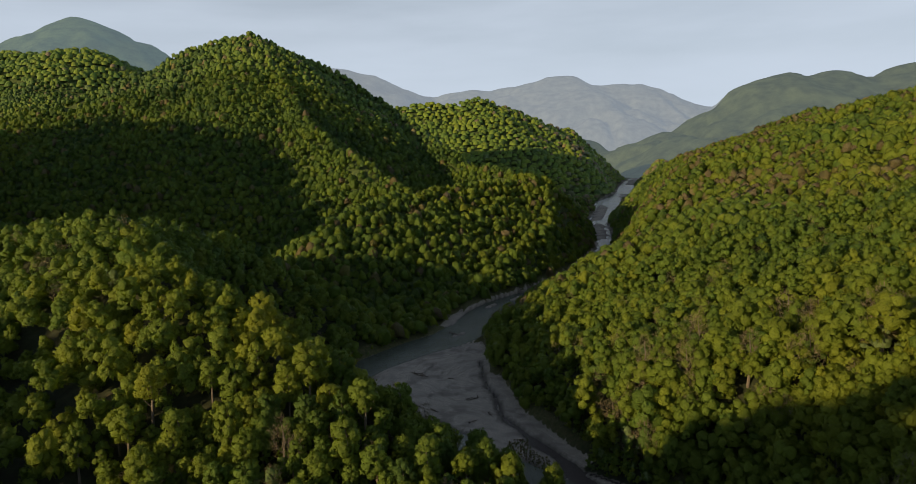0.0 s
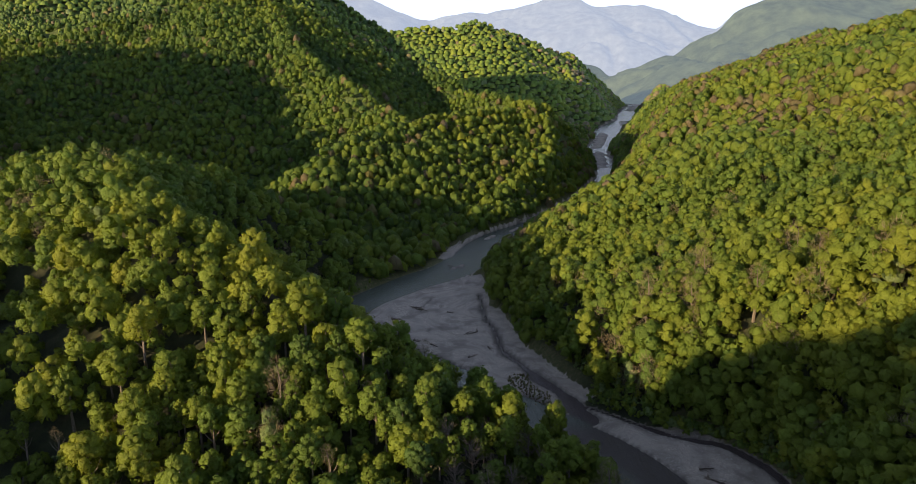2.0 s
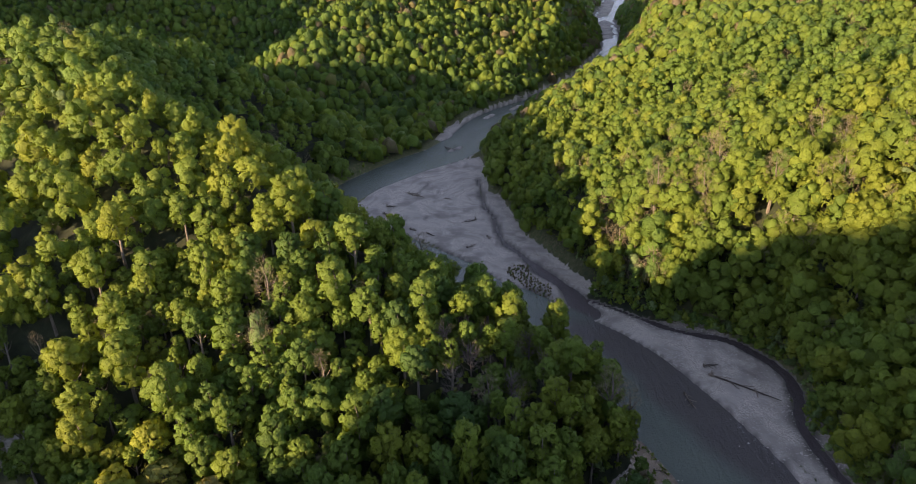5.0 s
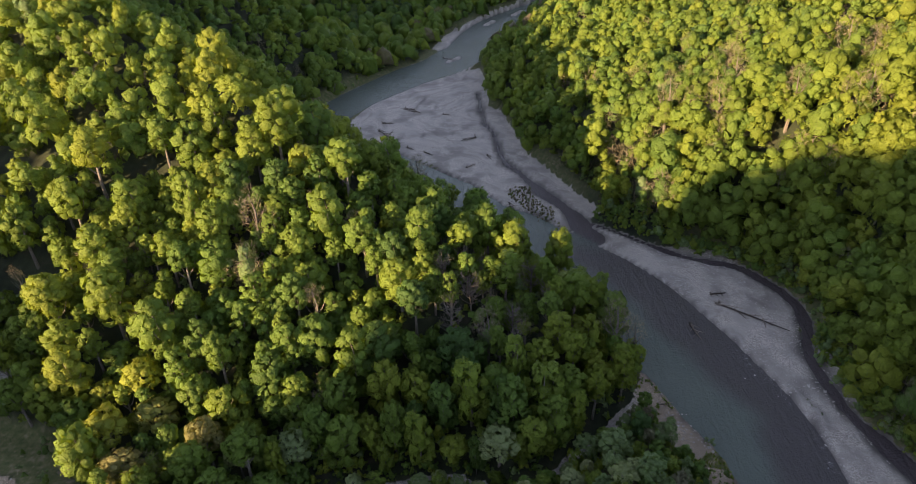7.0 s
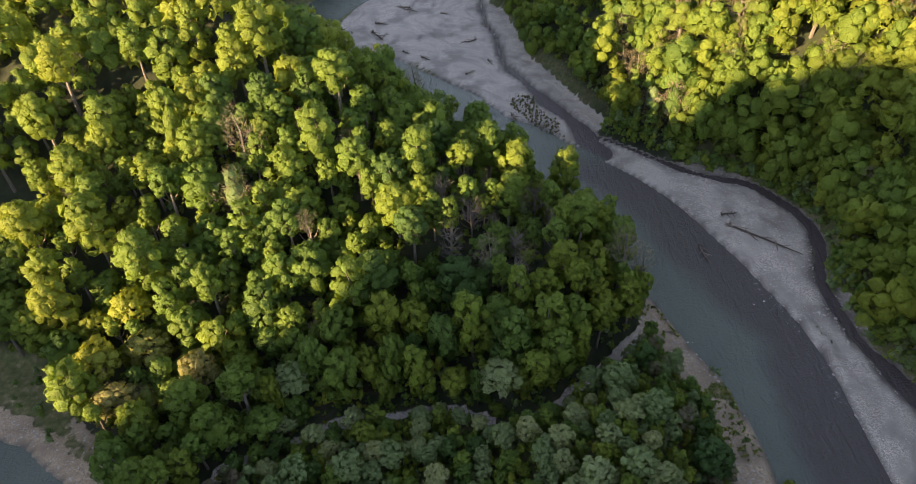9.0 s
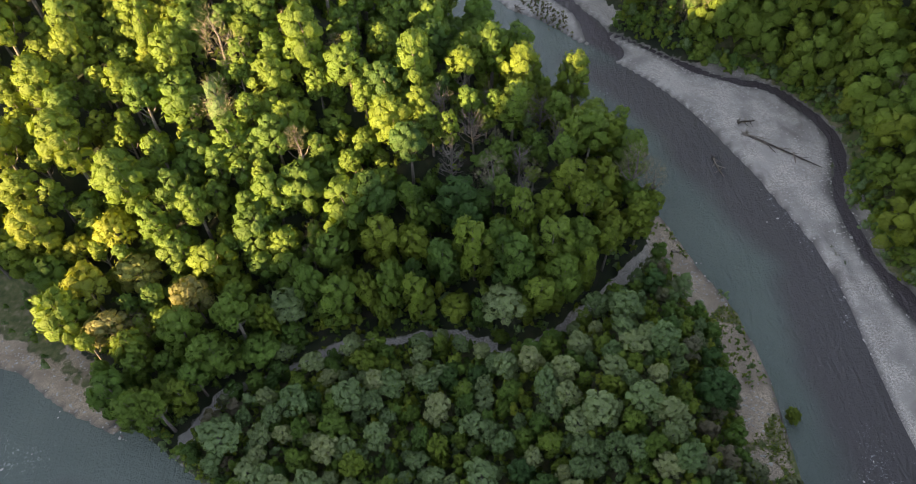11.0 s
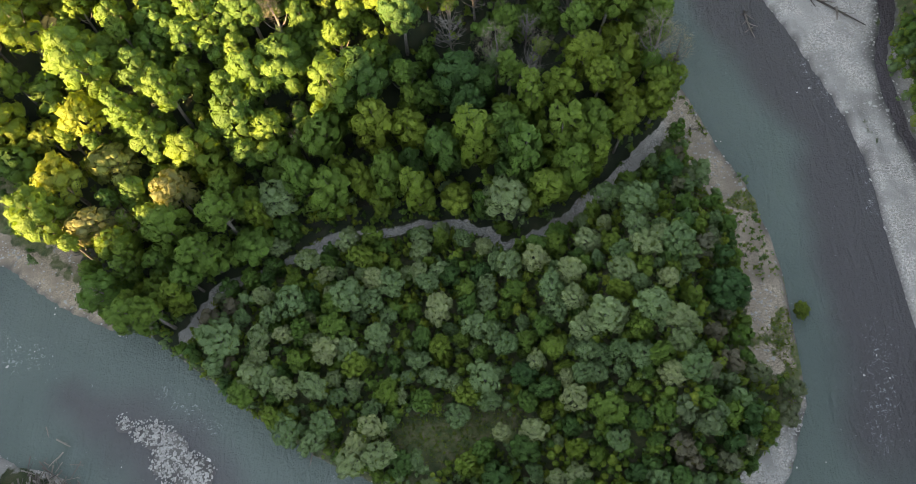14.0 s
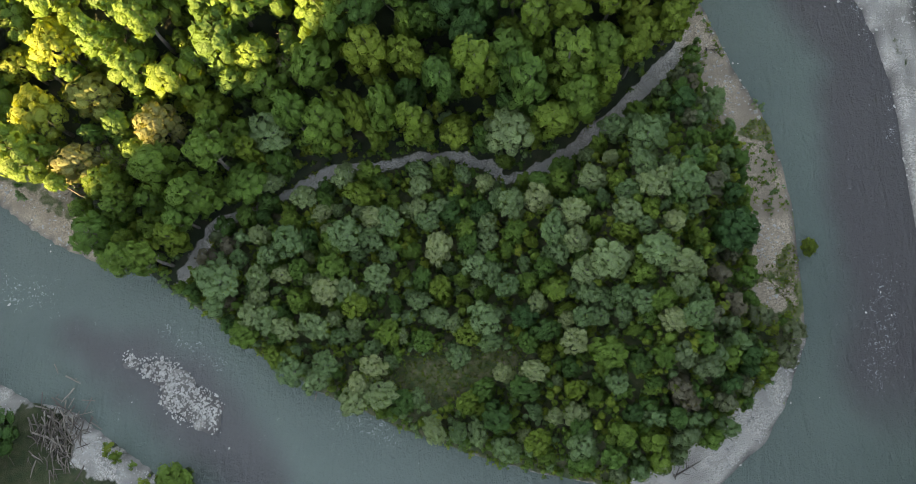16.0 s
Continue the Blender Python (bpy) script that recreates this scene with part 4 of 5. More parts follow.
KINDS = {  # crowns, tint, width over height, label
    "beech_tree": (NEAR, (0.25, 0.42), "fresh green broadleaf tree with a domed leafy crown"),
    "lime_tree": (NEAR, (0.48, 0.60), "yellow-green broadleaf tree in new leaf on the slope"),
    "alder_tree": (NEAR, (0.06, 0.18), "dark green alder with a dense crown by the river"),
    "willow_tree": (WILLOW, (0.91, 0.96), "grey-green willow with a feathery crown on the river flat"),
    "pale_willow": (WILLOW, (0.96, 1.0), "pale silvery willow with a rounded feathery crown"),
    "golden_willow": (WILLOW, (0.63, 0.69), "golden-green willow with a tall feathery crown above the beach"),
    "bare_tree": (BARE, (0.5, 0.5), "leafless grey tree with forked branches among green ones"),
}
MASTERS = {}


def plant(kind, x, y, z, radius, height, turn):
    """A tree of its own: trunk and crown under an empty at its foot."""
    crowns, (t0, t1), label = KINDS[kind]
    variants = 4
    k = int(rng.integers(0, variants))
    if (kind, k) not in MASTERS:
        trunk = TRUNKS[k % len(TRUNKS)]
        crown = crowns[k % len(crowns)]
        if kind == "bare_tree":
            shapes = ((crown[0] * 12, crown[1], None), None)
        else:
            c = crown[0] * 4
            shapes = ((trunk[0] * 12, trunk[1], None), (c + [0, 0, 12 - c[:, 2].max()], crown[1], crown[2]))
        meshes = []
        for nm, shp, mt in (("trunk", shapes[0], BARK), ("crown", shapes[1], LEAVES)):
            if shp is None:
                continue
            tint = t0 + (t1 - t0) * k / (variants - 1)
            o = mesh_from(nm, shp[0], shp[1], dict(tint=np.full(len(shp[0]), tint)), mt, normals=shp[2])
            meshes.append((nm, o.data))
            bpy.data.objects.remove(o)
        MASTERS[kind, k] = meshes
    root = tagged(new(kind), label, "tree", group="trees on the river spit")
    root.empty_display_size = 0.5
    root.matrix_basis = Matrix.LocRotScale((x, y, z), Euler((0, 0, turn)), (radius / 4 * rng.uniform(0.85, 1.25), radius / 4 * rng.uniform(0.8, 1.15), height / 12))
    for nm, me in MASTERS[kind, k]:
        o = new(nm, me)
        o.parent = root
    return root


def flat_zone(x, y):
    """1 on the flat river spit below the spur."""
    return smooth(6, -6, polygon(x, y, [(-58, 106), (-48, 122), (-20, 132), (6, 128), (28, 139), (46, 158), (60, 120), (58, 90), (40, 66), (0, 60), (-50, 90)]))


def thinned(x, y, radius, gaps, taken=()):
    """Which of the crowns may stand: no two nearer than gap times the sum of their radii."""
    cells, keep = {}, []

    def fits(px, py, pr, gap):
        cx, cy = int(px // 12), int(py // 12)
        for a in (-1, 0, 1):
            for b in (-1, 0, 1):
                for qx, qy, qr in cells.get((cx + a, cy + b), ()):
                    if (px - qx) ** 2 + (py - qy) ** 2 < (gap * (pr + qr)) ** 2:
                        return False
        return True
    for px, py, pr in taken:
        cells.setdefault((int(px // 12), int(py // 12)), []).append((px, py, pr))
    for i in range(len(x)):
        if gaps[i] < 5 and fits(x[i], y[i], radius[i], gaps[i]):
            cells.setdefault((int(x[i] // 12), int(y[i] // 12)), []).append((x[i], y[i], radius[i]))
            keep.append(i)
    return np.array(keep)


# single trees that stand out: kind, x, y, crown radius, height
SPUR_TREES = [("golden_willow", -58.5, 134, 4.0, 15), ("golden_willow", -77, 149, 5.2, 15), ("golden_willow", -81.5, 137, 5.6, 15), ("golden_willow", -71.5, 140.5, 5.0, 14), ("golden_willow", -74.5, 128, 4.6, 13), ("golden_willow", -86, 147, 4.2, 12),
           ("willow_tree", -51, 131, 3.8, 10), ("willow_tree", -39, 133, 4.2, 11), ("willow_tree", 5, 131, 4.6, 11), ("willow_tree", 29, 129, 3.6, 10), ("willow_tree", 24, 132, 3.2, 9),
           ("beech_tree", -30, 145, 5.0, 15), ("beech_tree", -23, 137, 4.0, 12), ("beech_tree", -13, 145, 3.8, 15), ("beech_tree", 5, 144, 4.4, 14), ("beech_tree", 22, 145, 4.6, 13), ("lime_tree", 29, 148, 4.0, 12),
           ("bare_tree", 0, 170, 4.6, 13), ("bare_tree", 16, 178, 4.4, 12), ("bare_tree", 10, 155, 3.8, 12), ("bare_tree", -5, 163, 4.6, 13), ("bare_tree", 19, 168, 3.8, 11), ("bare_tree", 10, 163, 3.8, 11),
           ("bare_tree", -7, 175, 3.6, 12), ("bare_tree", 4, 179, 3.6, 12)]
FLAT_TREES = [("willow_tree", -48, 106, 4.0, 9), ("willow_tree", -35, 113, 3.6, 9), ("willow_tree", -25, 114, 3.2, 8.5), ("willow_tree", -17, 116, 3.0, 8.5),
           ("pale_willow", -8, 111, 3.0, 8), ("willow_tree", 0, 98, 3.8, 9), ("willow_tree", -19, 106, 3.0, 8), ("pale_willow", 21, 107, 3.6, 9), ("willow_tree", 28, 108, 3.6, 9), ("pale_willow", 15, 94, 2.8, 7.5),
           ("willow_tree", 8, 89, 2.6, 7), ("willow_tree", 21, 87, 2.4, 7), ("willow_tree", -35, 90, 2.8, 7), ("willow_tree", -23, 85, 3.0, 7), ("beech_tree", 20, 92, 3.0, 8), ("alder_tree", 43, 112, 4.6, 10),
           ("alder_tree", -88.3, 79.5, 5.0, 5.5), ("alder_tree", -94, 76, 5.0, 7), ("beech_tree", -55.5, 70.5, 4.6, 6.5), ("lime_tree", 59, 110.5, 1.6, 3.2)]
NOTABLE = SPUR_TREES + FLAT_TREES
chosen = np.array([n[1:4] for n in NOTABLE], float)

# near woods: every tree within reach of the spit
x, y = jittered(-250, 172, 40, 262, 3.3, 0.5)
z, ok = wooded(x, y, np.where(x > 60, 0.4, 1.4))
ok &= ((y > 60) | (x < -40)) & (polygon(x, y, SHORE_BAR) > 1.5) & (polygon(x, y, WEST_BEACH) > 1.5) & (polygon(x, y, CENTRAL_BAR) > 1.5) & ~((x > 60) & (x < 86) & (y > 80) & (y < 170))
x, y, z = x[ok], y[ok], z[ok]
flat = flat_zone(x, y)
n = len(x)
radius = np.where(flat > 0.5, rng.uniform(1.5, 3.1, n), rng.choice([2.2, 3.1, 4.0, 5.2], n, p=[0.26, 0.32, 0.28, 0.14]) * rng.uniform(0.85, 1.15, n))
steep = np.hypot(land(x + 3, y)[0] - land(x - 3, y)[0], land(x, y + 3)[0] - land(x, y - 3)[0]) / 6
gap = np.where(flat > 0.5, 0.45, np.where(x < 60, 0.61 + 0.07 * smooth(180, 215, y) + 0.34 * smooth(-70, -100, x) * smooth(-0.15, 0.2, fbm(x, y, 34, 2, 63)), 0.54) / np.sqrt(1 + np.clip(steep, 0, 2) ** 2) ** 0.8)
gap = np.where(along(x, y, CREEK) > np.where((x > -49) & (x < -27), -0.9, 0.30 * radius), gap, 9.0)
big_first = np.argsort(-radius + rng.uniform(0, 1.2, n))
gap = gap[big_first]
x, y, z, flat, radius = x[big_first], y[big_first], z[big_first], flat[big_first], radius[big_first]
keep = thinned(x, y, radius, gap, chosen)
x, y, z, flat, radius = x[keep], y[keep], z[keep], flat[keep], radius[keep]
n = len(x)
radius = np.where(flat > 0.5, radius * 0.92, np.where(x > 60, radius * 1.28, radius * 1.08))
tint = woodland_tint(x, y, n)
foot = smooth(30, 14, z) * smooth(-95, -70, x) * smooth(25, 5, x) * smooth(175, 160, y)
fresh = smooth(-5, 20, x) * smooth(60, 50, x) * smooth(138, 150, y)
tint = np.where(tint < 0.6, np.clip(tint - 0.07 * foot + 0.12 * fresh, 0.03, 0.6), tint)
pale = rng.uniform(size=n)
tint = np.where((flat > 0.5) & (pale < 0.48), rng.uniform(0.83, 0.95, n), np.where(flat > 0.5, rng.uniform(0.03, 0.40, n), tint))
height = np.where(flat > 0.5, radius * rng.uniform(1.9, 2.6, n) + 1, 6.0 + radius * rng.uniform(1.4, 2.3, n) + rng.uniform(-5.0, 6.0, n))
order = np.argsort(np.hypot(x + 5, y - 112))
things, rest = order[:300 - len(NOTABLE)], order[300 - len(NOTABLE):]
for kind, px, py, pr, ph in NOTABLE:
    plant(kind, px, py, float(land(np.array([px]), np.array([py]))[0][0]), pr, ph, rng.uniform(0, 6.283))
for i in things:
    t = tint[i]
    kind = "willow_tree" if 0.8 < t < 0.93 else "pale_willow" if t >= 0.93 else "alder_tree" if t < 0.2 else "beech_tree" if t < 0.45 else "lime_tree"
    plant(kind, x[i], y[i], z[i], radius[i], height[i], rng.uniform(0, 6.283))
inner = rest[(np.hypot(x[rest] + 20, y[rest] - 90) < 135) & (x[rest] < 60)]
outer = np.setdiff1d(rest, inner)
twiggy = rest[(tint[rest] > 0.64) & (tint[rest] < 0.83)]
below = (x[twiggy], y[twiggy], z[twiggy], radius[twiggy])
scatter("leafless_woods", "ochre and grey-brown trees not yet in leaf among the green", TWIGGY, x[twiggy], y[twiggy], z[twiggy], radius[twiggy], height[twiggy], tint[twiggy], TWIGS)
inner, outer = np.setdiff1d(inner, twiggy), np.setdiff1d(outer, twiggy)
low = inner[flat[inner] > 0.5]
inner = np.setdiff1d(inner, low)
scatter("flat_woods", "grey-green and fresh green shrubby trees on the river flat", SLOPE, x[low], y[low], z[low], radius[low], height[low], tint[low], LEAVES)
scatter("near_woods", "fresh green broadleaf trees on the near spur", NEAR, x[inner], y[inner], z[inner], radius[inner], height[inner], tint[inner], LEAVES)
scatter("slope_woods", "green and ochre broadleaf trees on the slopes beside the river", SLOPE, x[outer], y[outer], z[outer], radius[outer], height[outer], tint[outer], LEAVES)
# trunks of the near trees
co, f = TRUNKS[0]
trunks = [(co * height[i] + [x[i], y[i], z[i]], f) for i in np.concatenate([inner, twiggy])]
co, f = joined(trunks)
tagged(mesh_from("near_trunks", co, f, None, BARK), "grey-brown trunks and limbs of the near woods", "trunks", kind="stuff")

# undergrowth: low bushes along the edges and between the trees of the spit
x, y = jittered(-150, 150, 50, 300, 2.9, 0.5)
fx, fy = jittered(-125, 40, 300, 470, 4.2, 0.5)
sx, sy = jittered(-72, 62, 58, 112, 1.9, 0.5)
ux, uy = jittered(-80, 58, 62, 196, 2.25, 0.5)
under = np.where(flat_zone(ux, uy) > 0.5, 1.0, 0.42 * smooth(120, 126, uy)) > rng.uniform(size=len(ux))
under &= (along(ux, uy, CREEK) > 0.5) & (polygon(ux, uy, WEST_BEACH) > 1) & (polygon(ux, uy, TIP_BAR) > 0.5) & (along(ux, uy, RIVER) > 1.5)
ux, uy = ux[under], uy[under]
uz, _, _, um, _, _ = land(ux, uy)
ux, uy, uz = ux[um < 0.4], uy[um < 0.4], uz[um < 0.4]
band = along(sx, sy, RIVER)
keep = (band > 0.2) & (band < 3.2) & (sy > 62) & (polygon(sx, sy, TIP_BAR) > 0.5)
x, y = np.concatenate([x, fx, sx[keep]]), np.concatenate([y, fy, sy[keep]])
z, gravel, wet, meadow, corridor, shore = land(x, y)
ok = (corridor > 0.0) & (shore > 0.1) & (gravel < 0.75) & ((corridor < np.where(y > 300, 6, 9)) | ((flat_zone(x, y) > 0.3) & (meadow < 0.6)))
ok &= ((y > 58) | (x < -30)) & (polygon(x, y, SHORE_BAR) > 0.8) & (polygon(x, y, WEST_BEACH) > 0.5) & (polygon(x, y, CENTRAL_BAR) > 2.5) & ~((x > 60) & (x < 86) & (y > 80) & (y < 170)) & ((meadow < 0.5) | (x > 40) | (rng.uniform(size=len(x)) < 0.12))
x, y, z, corridor = x[ok], y[ok], z[ok], corridor[ok]
n = len(x)
radius = np.where(flat_zone(x, y) > 0.3, rng.uniform(1.2, 2.5, n), rng.uniform(1.4, 3.0, n)) * (0.6 + 0.4 * smooth(0.5, 4, corridor))
tint = np.where(rng.uniform(size=n) < 0.22, rng.uniform(0.87, 0.92, n), rng.uniform(0.15, 0.58, n))
bx, by = rng.uniform(36, 62, 1500), rng.uniform(84, 160, 1500)
g = land(bx, by)
ok = (g[1] > 0.5) & (g[5] > 0.4) & (g[0] > 0.3) & (fbm(bx, by, 14, 3, 85) + 0.25 * smooth(2.5, 0.8, g[5]) > 0.16)
bx, by, bz = bx[ok], by[ok], g[0][ok]
br = rng.uniform(0.3, 0.85, len(bx))
ex, ey = rng.uniform(30, 108, 5200), rng.uniform(90, 262, 5200)
edge = np.minimum(along(ex, ey, BACK_CHANNEL), along(ex, ey, SIDE_CHANNEL))
ok = (edge > 0.3) & (edge < 5.5) & ~((ex < 86) & (ey < 170)) & (polygon(ex, ey, SHORE_BAR) > 1.2) & (polygon(ex, ey, CENTRAL_BAR) > 1.2) & (along(ex, ey, RIVER) > 2)
ex, ey = ex[ok][:330], ey[ok][:330]
bx, by, bz, br = np.append(bx, ex), np.append(by, ey), np.append(bz, land(ex, ey)[0]), np.append(br, rng.uniform(1.5, 3.0, len(ex)))
# shrubs on the west beach
hx, hy = np.array([-101.8, -103.5, -95, -96.5, -102, -106, -99.5, -92, -90.5]), np.array([133.4, 135, 130.7, 132.5, 142.5, 140, 139, 127, 124.5])
bx, by, bz, br = np.append(bx, hx), np.append(by, hy), np.append(bz, land(hx, hy)[0]), np.append(br, rng.uniform(0.9, 1.9, len(hx)))
bx, by, bz, br = np.append(bx, ux), np.append(by, uy), np.append(bz, uz), np.append(br, rng.uniform(0.9, 1.9, len(ux)))
bx, by, bz, br = np.append(bx, below[0]), np.append(by, below[1]), np.append(bz, below[2] + 1.5), np.append(br, below[3] * 1.1)
x, y, z, radius, tint = np.append(x, bx), np.append(y, by), np.append(z, bz), np.append(radius, br), np.append(tint, np.where(rng.uniform(size=len(bx)) < 0.2, rng.uniform(0.84, 0.90, len(bx)), rng.uniform(0.08, 0.5, len(bx))))
n = len(x)
scatter("undergrowth", "dense low green bushes along the banks", BUSH, x, y, z, radius, radius * rng.uniform(1.4, 2.3, n), tint, LEAVES, kind_label="bushes")

# dry scrub on the tip of the central bar
x, y = jittered(12, 38, 228, 268, 1.25, 0.5)
ok = polygon(x, y, [(16, 263), (22, 264), (29, 247), (33, 233), (24, 241), (16, 254)]) + 2.5 * fbm(x, y, 6, 3, 95) < 0
x, y = x[ok], y[ok]
n = len(x)
radius = rng.uniform(0.35, 0.95, n)
scatter("scrub", "low grey-brown scrub and dry grass on the gravel bar", BUSH, x, y, land(x, y)[0], radius, radius * rng.uniform(0.9, 1.5, n), rng.uniform(0.66, 0.84, n), LEAVES, kind_label="scrub")

# woods at middle distance
x, y = jittered(-330, 330, 262, 400, 6.0, 0.42)
z, ok = wooded(x, y, 1.5)
ok &= np.abs(x) < 0.78 * y + 60
x, y, z = x[ok], y[ok], z[ok]
n = len(x)
tint, radius, height = woodland_tint(x, y, n), rng.choice([3.4, 4.3, 5.4, 6.6], n), rng.uniform(9.5, 17, n)
bare = (tint > 0.64) & (tint < 0.83)
scatter("valley_woods", "mixed green woods on the valley sides", MID, x[~bare], y[~bare], z[~bare], radius[~bare], height[~bare], tint[~bare], LEAVES)
scatter("leafless_woods", "brown trees not yet in leaf on the valley sides", TWIGS_FAR, x[bare], y[bare], z[bare], radius[bare], height[bare], tint[bare], TWIGS)

x, y = jittered(-850, 850, 400, 1010, 6.1, 0.5)
z, ok = wooded(x, y, 2)
ok &= np.abs(x) < 0.78 * y + 60
x, y, z = x[ok], y[ok], z[ok]
n = len(x)
radius = rng.choice([2.6, 3.3, 4.1, 5.2], n)
scatter("mountain_woods", "unbroken green woods on the mountain", FAR, x, y, z, radius, radius * 1.75 + rng.uniform(0.5, 4.0, n), woodland_tint(x, y, n), LEAVES, soft=True)

for y0, y1, step, lo, hi, shapes in ((1010, 1480, 9.2, 3.8, 5.9, FAR[:6]), (1480, 2250, 14.5, 6.4, 9.4, LUMPS)):
    x, y = jittered(-1800, 1500, y0, y1, step, 0.5)
    z, ok = wooded(x, y, 3)
    ok &= np.abs(x) < 0.78 * y + 60
    x, y, z = x[ok], y[ok], z[ok]
    n = len(x)
    radius = rng.uniform(lo, hi, n)
    scatter("distant_woods", "distant woods on the mountain tops", shapes, x, y, z, radius, radius * 1.3 + rng.uniform(0.5, 2.5, n), woodland_tint(x, y, n), CANOPY, soft=True)

# the south bank under the start of the flight
x, y = jittered(-150, 150, -70, 62, 5.2, 0.45)
z, ok = wooded(x, y, 2.5)
ok &= ((y < 60) & (x > -40)) | (y < 38)
x, y, z = x[ok], y[ok], z[ok]
n = len(x)
scatter("south_woods", "green broadleaf woods on the south bank", FAR, x, y, z, rng.uniform(2.6, 4.6, n), rng.uniform(8, 13, n), woodland_tint(x, y, n), LEAVES)

# woods out of sight at the sides and behind
x, y = jittered(-1000, 800, -420, 760, 19.0)
z, ok = wooded(x, y, 3)
ok &= (np.abs(x) > 0.8 * y + 60) & ~((np.abs(x) < 175) & (y > 40)) & ~((x > -260) & (x < 0) & (y > 40))
ok &= ~((x > -150) & (x < 150) & (y > -70) & (y < 62)) & (np.hypot(x + 300, y + 113) > 34)
x, y, z = x[ok], y[ok], z[ok]
n = len(x)
scatter("side_woods", "woods on the slopes around the valley", LUMPS, x, y, z, rng.uniform(7, 10, n), rng.uniform(9, 15, n), woodland_tint(x, y, n), CANOPY, soft=True)


# ---- stones and driftwood ----
def stone_material():
    m, n, l, p = material("river_stone")
    info = n.new("ShaderNodeObjectInfo")
    geo = n.new("ShaderNodeNewGeometry")
    tc = n.new("ShaderNodeTexCoord")
    t = node(n, "ShaderNodeTexNoise", Scale=2.5, Detail=6.0)
    l.new(tc.outputs["Object"], t.inputs["Vector"])
    fac = maths(n, l, "ADD", maths(n, l, "MULTIPLY", info.outputs["Random"], 0.3), maths(n, l, "ADD", maths(n, l, "MULTIPLY", geo.outputs["Random Per Island"], 0.5), maths(n, l, "MULTIPLY", t.outputs["Fac"], 0.4)))
    r = ramp(n, [(0.2, (0.19, 0.18, 0.168)), (0.6, (0.34, 0.32, 0.30)), (1.0, (0.52, 0.49, 0.46))])
    l.new(fac, r.inputs[0])
    l.new(r.outputs[0], p.inputs["Base Color"])
    p.inputs["Roughness"].default_value = 0.8
    b = node(n, "ShaderNodeBump", Strength=0.5, Distance=0.1)
    l.new(t.outputs["Fac"], b.inputs["Height"])
    l.new(b.outputs[0], p.inputs["Normal"])
    return m


def driftwood_material():
    m, n, l, p = material("driftwood")
    info = n.new("ShaderNodeObjectInfo")
    tc = n.new("ShaderNodeTexCoord")
    mp = n.new("ShaderNodeMapping")
    mp.inputs["Scale"].default_value = (6.0, 6.0, 0.8)
    l.new(tc.outputs["Object"], mp.inputs[0])
    t = node(n, "ShaderNodeTexNoise", Scale=3.0, Detail=6.0)
    l.new(mp.outputs[0], t.inputs["Vector"])
    fac = maths(n, l, "ADD", maths(n, l, "MULTIPLY", info.outputs["Random"], 0.6), maths(n, l, "MULTIPLY", t.outputs["Fac"], 0.5))
    r = ramp(n, [(0.2, (0.055, 0.045, 0.040)), (0.6, (0.15, 0.125, 0.105)), (1.0, (0.33, 0.29, 0.25))])
    l.new(fac, r.inputs[0])
    l.new(r.outputs[0], p.inputs["Base Color"])
    p.inputs["Roughness"].default_value = 0.9
    return m


STONE = stone_material()
DRIFT = driftwood_material()


def ground_at(px, py):
    return float(land(np.array([float(px)]), np.array([float(py)]))[0][0])


def rock_shape(seed, level=2, rough=0.22):
    co, f = icosphere(level)
    r = np.random.default_rng(seed)
    for k in range(6):
        d = unit(r.normal(size=3))
        cut = r.uniform(0.55, 0.9)
        over = np.clip(co @ d - cut, 0, None)
        co = co - over[:, None] * d * 0.9
    co = co * (1 + r.normal(size=(len(co), 1)) * rough * 0.25)
    return co * np.array([1.0, r.uniform(0.65, 0.95), r.uniform(0.45, 0.7)]), f


# boulders along the shore and in the riffles
BOULDERS = []
for k in range(6):
    o = mesh_from("boulder", *rock_shape(800 + k), None, STONE, False)
    BOULDERS.append(o.data)
    bpy.data.objects.remove(o)
SPOTS = [(78, 134, 5, 26), (80, 124, 4, 14), (73, 159, 4, 14), (76, 153, 3, 8), (56, 179, 3, 4), (32, 205, 4, 4), (72, 97, 3, 9), (-88, 107, 5, 6), (-56, 86, 5, 26),
         (-50, 78, 6, 16), (-76, 78, 4, 12), (52, 84, 4, 8), (30, 70, 5, 8), (-84, 117, 5, 8), (-22, 80, 3, 5), (93, 160, 3, 6), (50, 146, 3, 6), (22, 255, 4, 6)]
for sx, sy, sr, count in SPOTS:
    for k in range(count // 2 + 1):
        px, py = sx + rng.normal() * sr * 0.6, sy + rng.normal() * sr * 0.6
        size = rng.uniform(0.13, 0.34) * (1.5 if rng.uniform() < 0.12 else 1.0)
        b = new("boulder", BOULDERS[k % 6])
        base = max(ground_at(px, py), -0.12)
        b.matrix_basis = Matrix.LocRotScale((px, py, base + size * 0.12), Euler((0, 0, rng.uniform(0, 6.28))), (size, size, size * 0.8))
        tagged(b, "pale grey rounded boulder in the shallows", "boulder", group="boulders along the river")

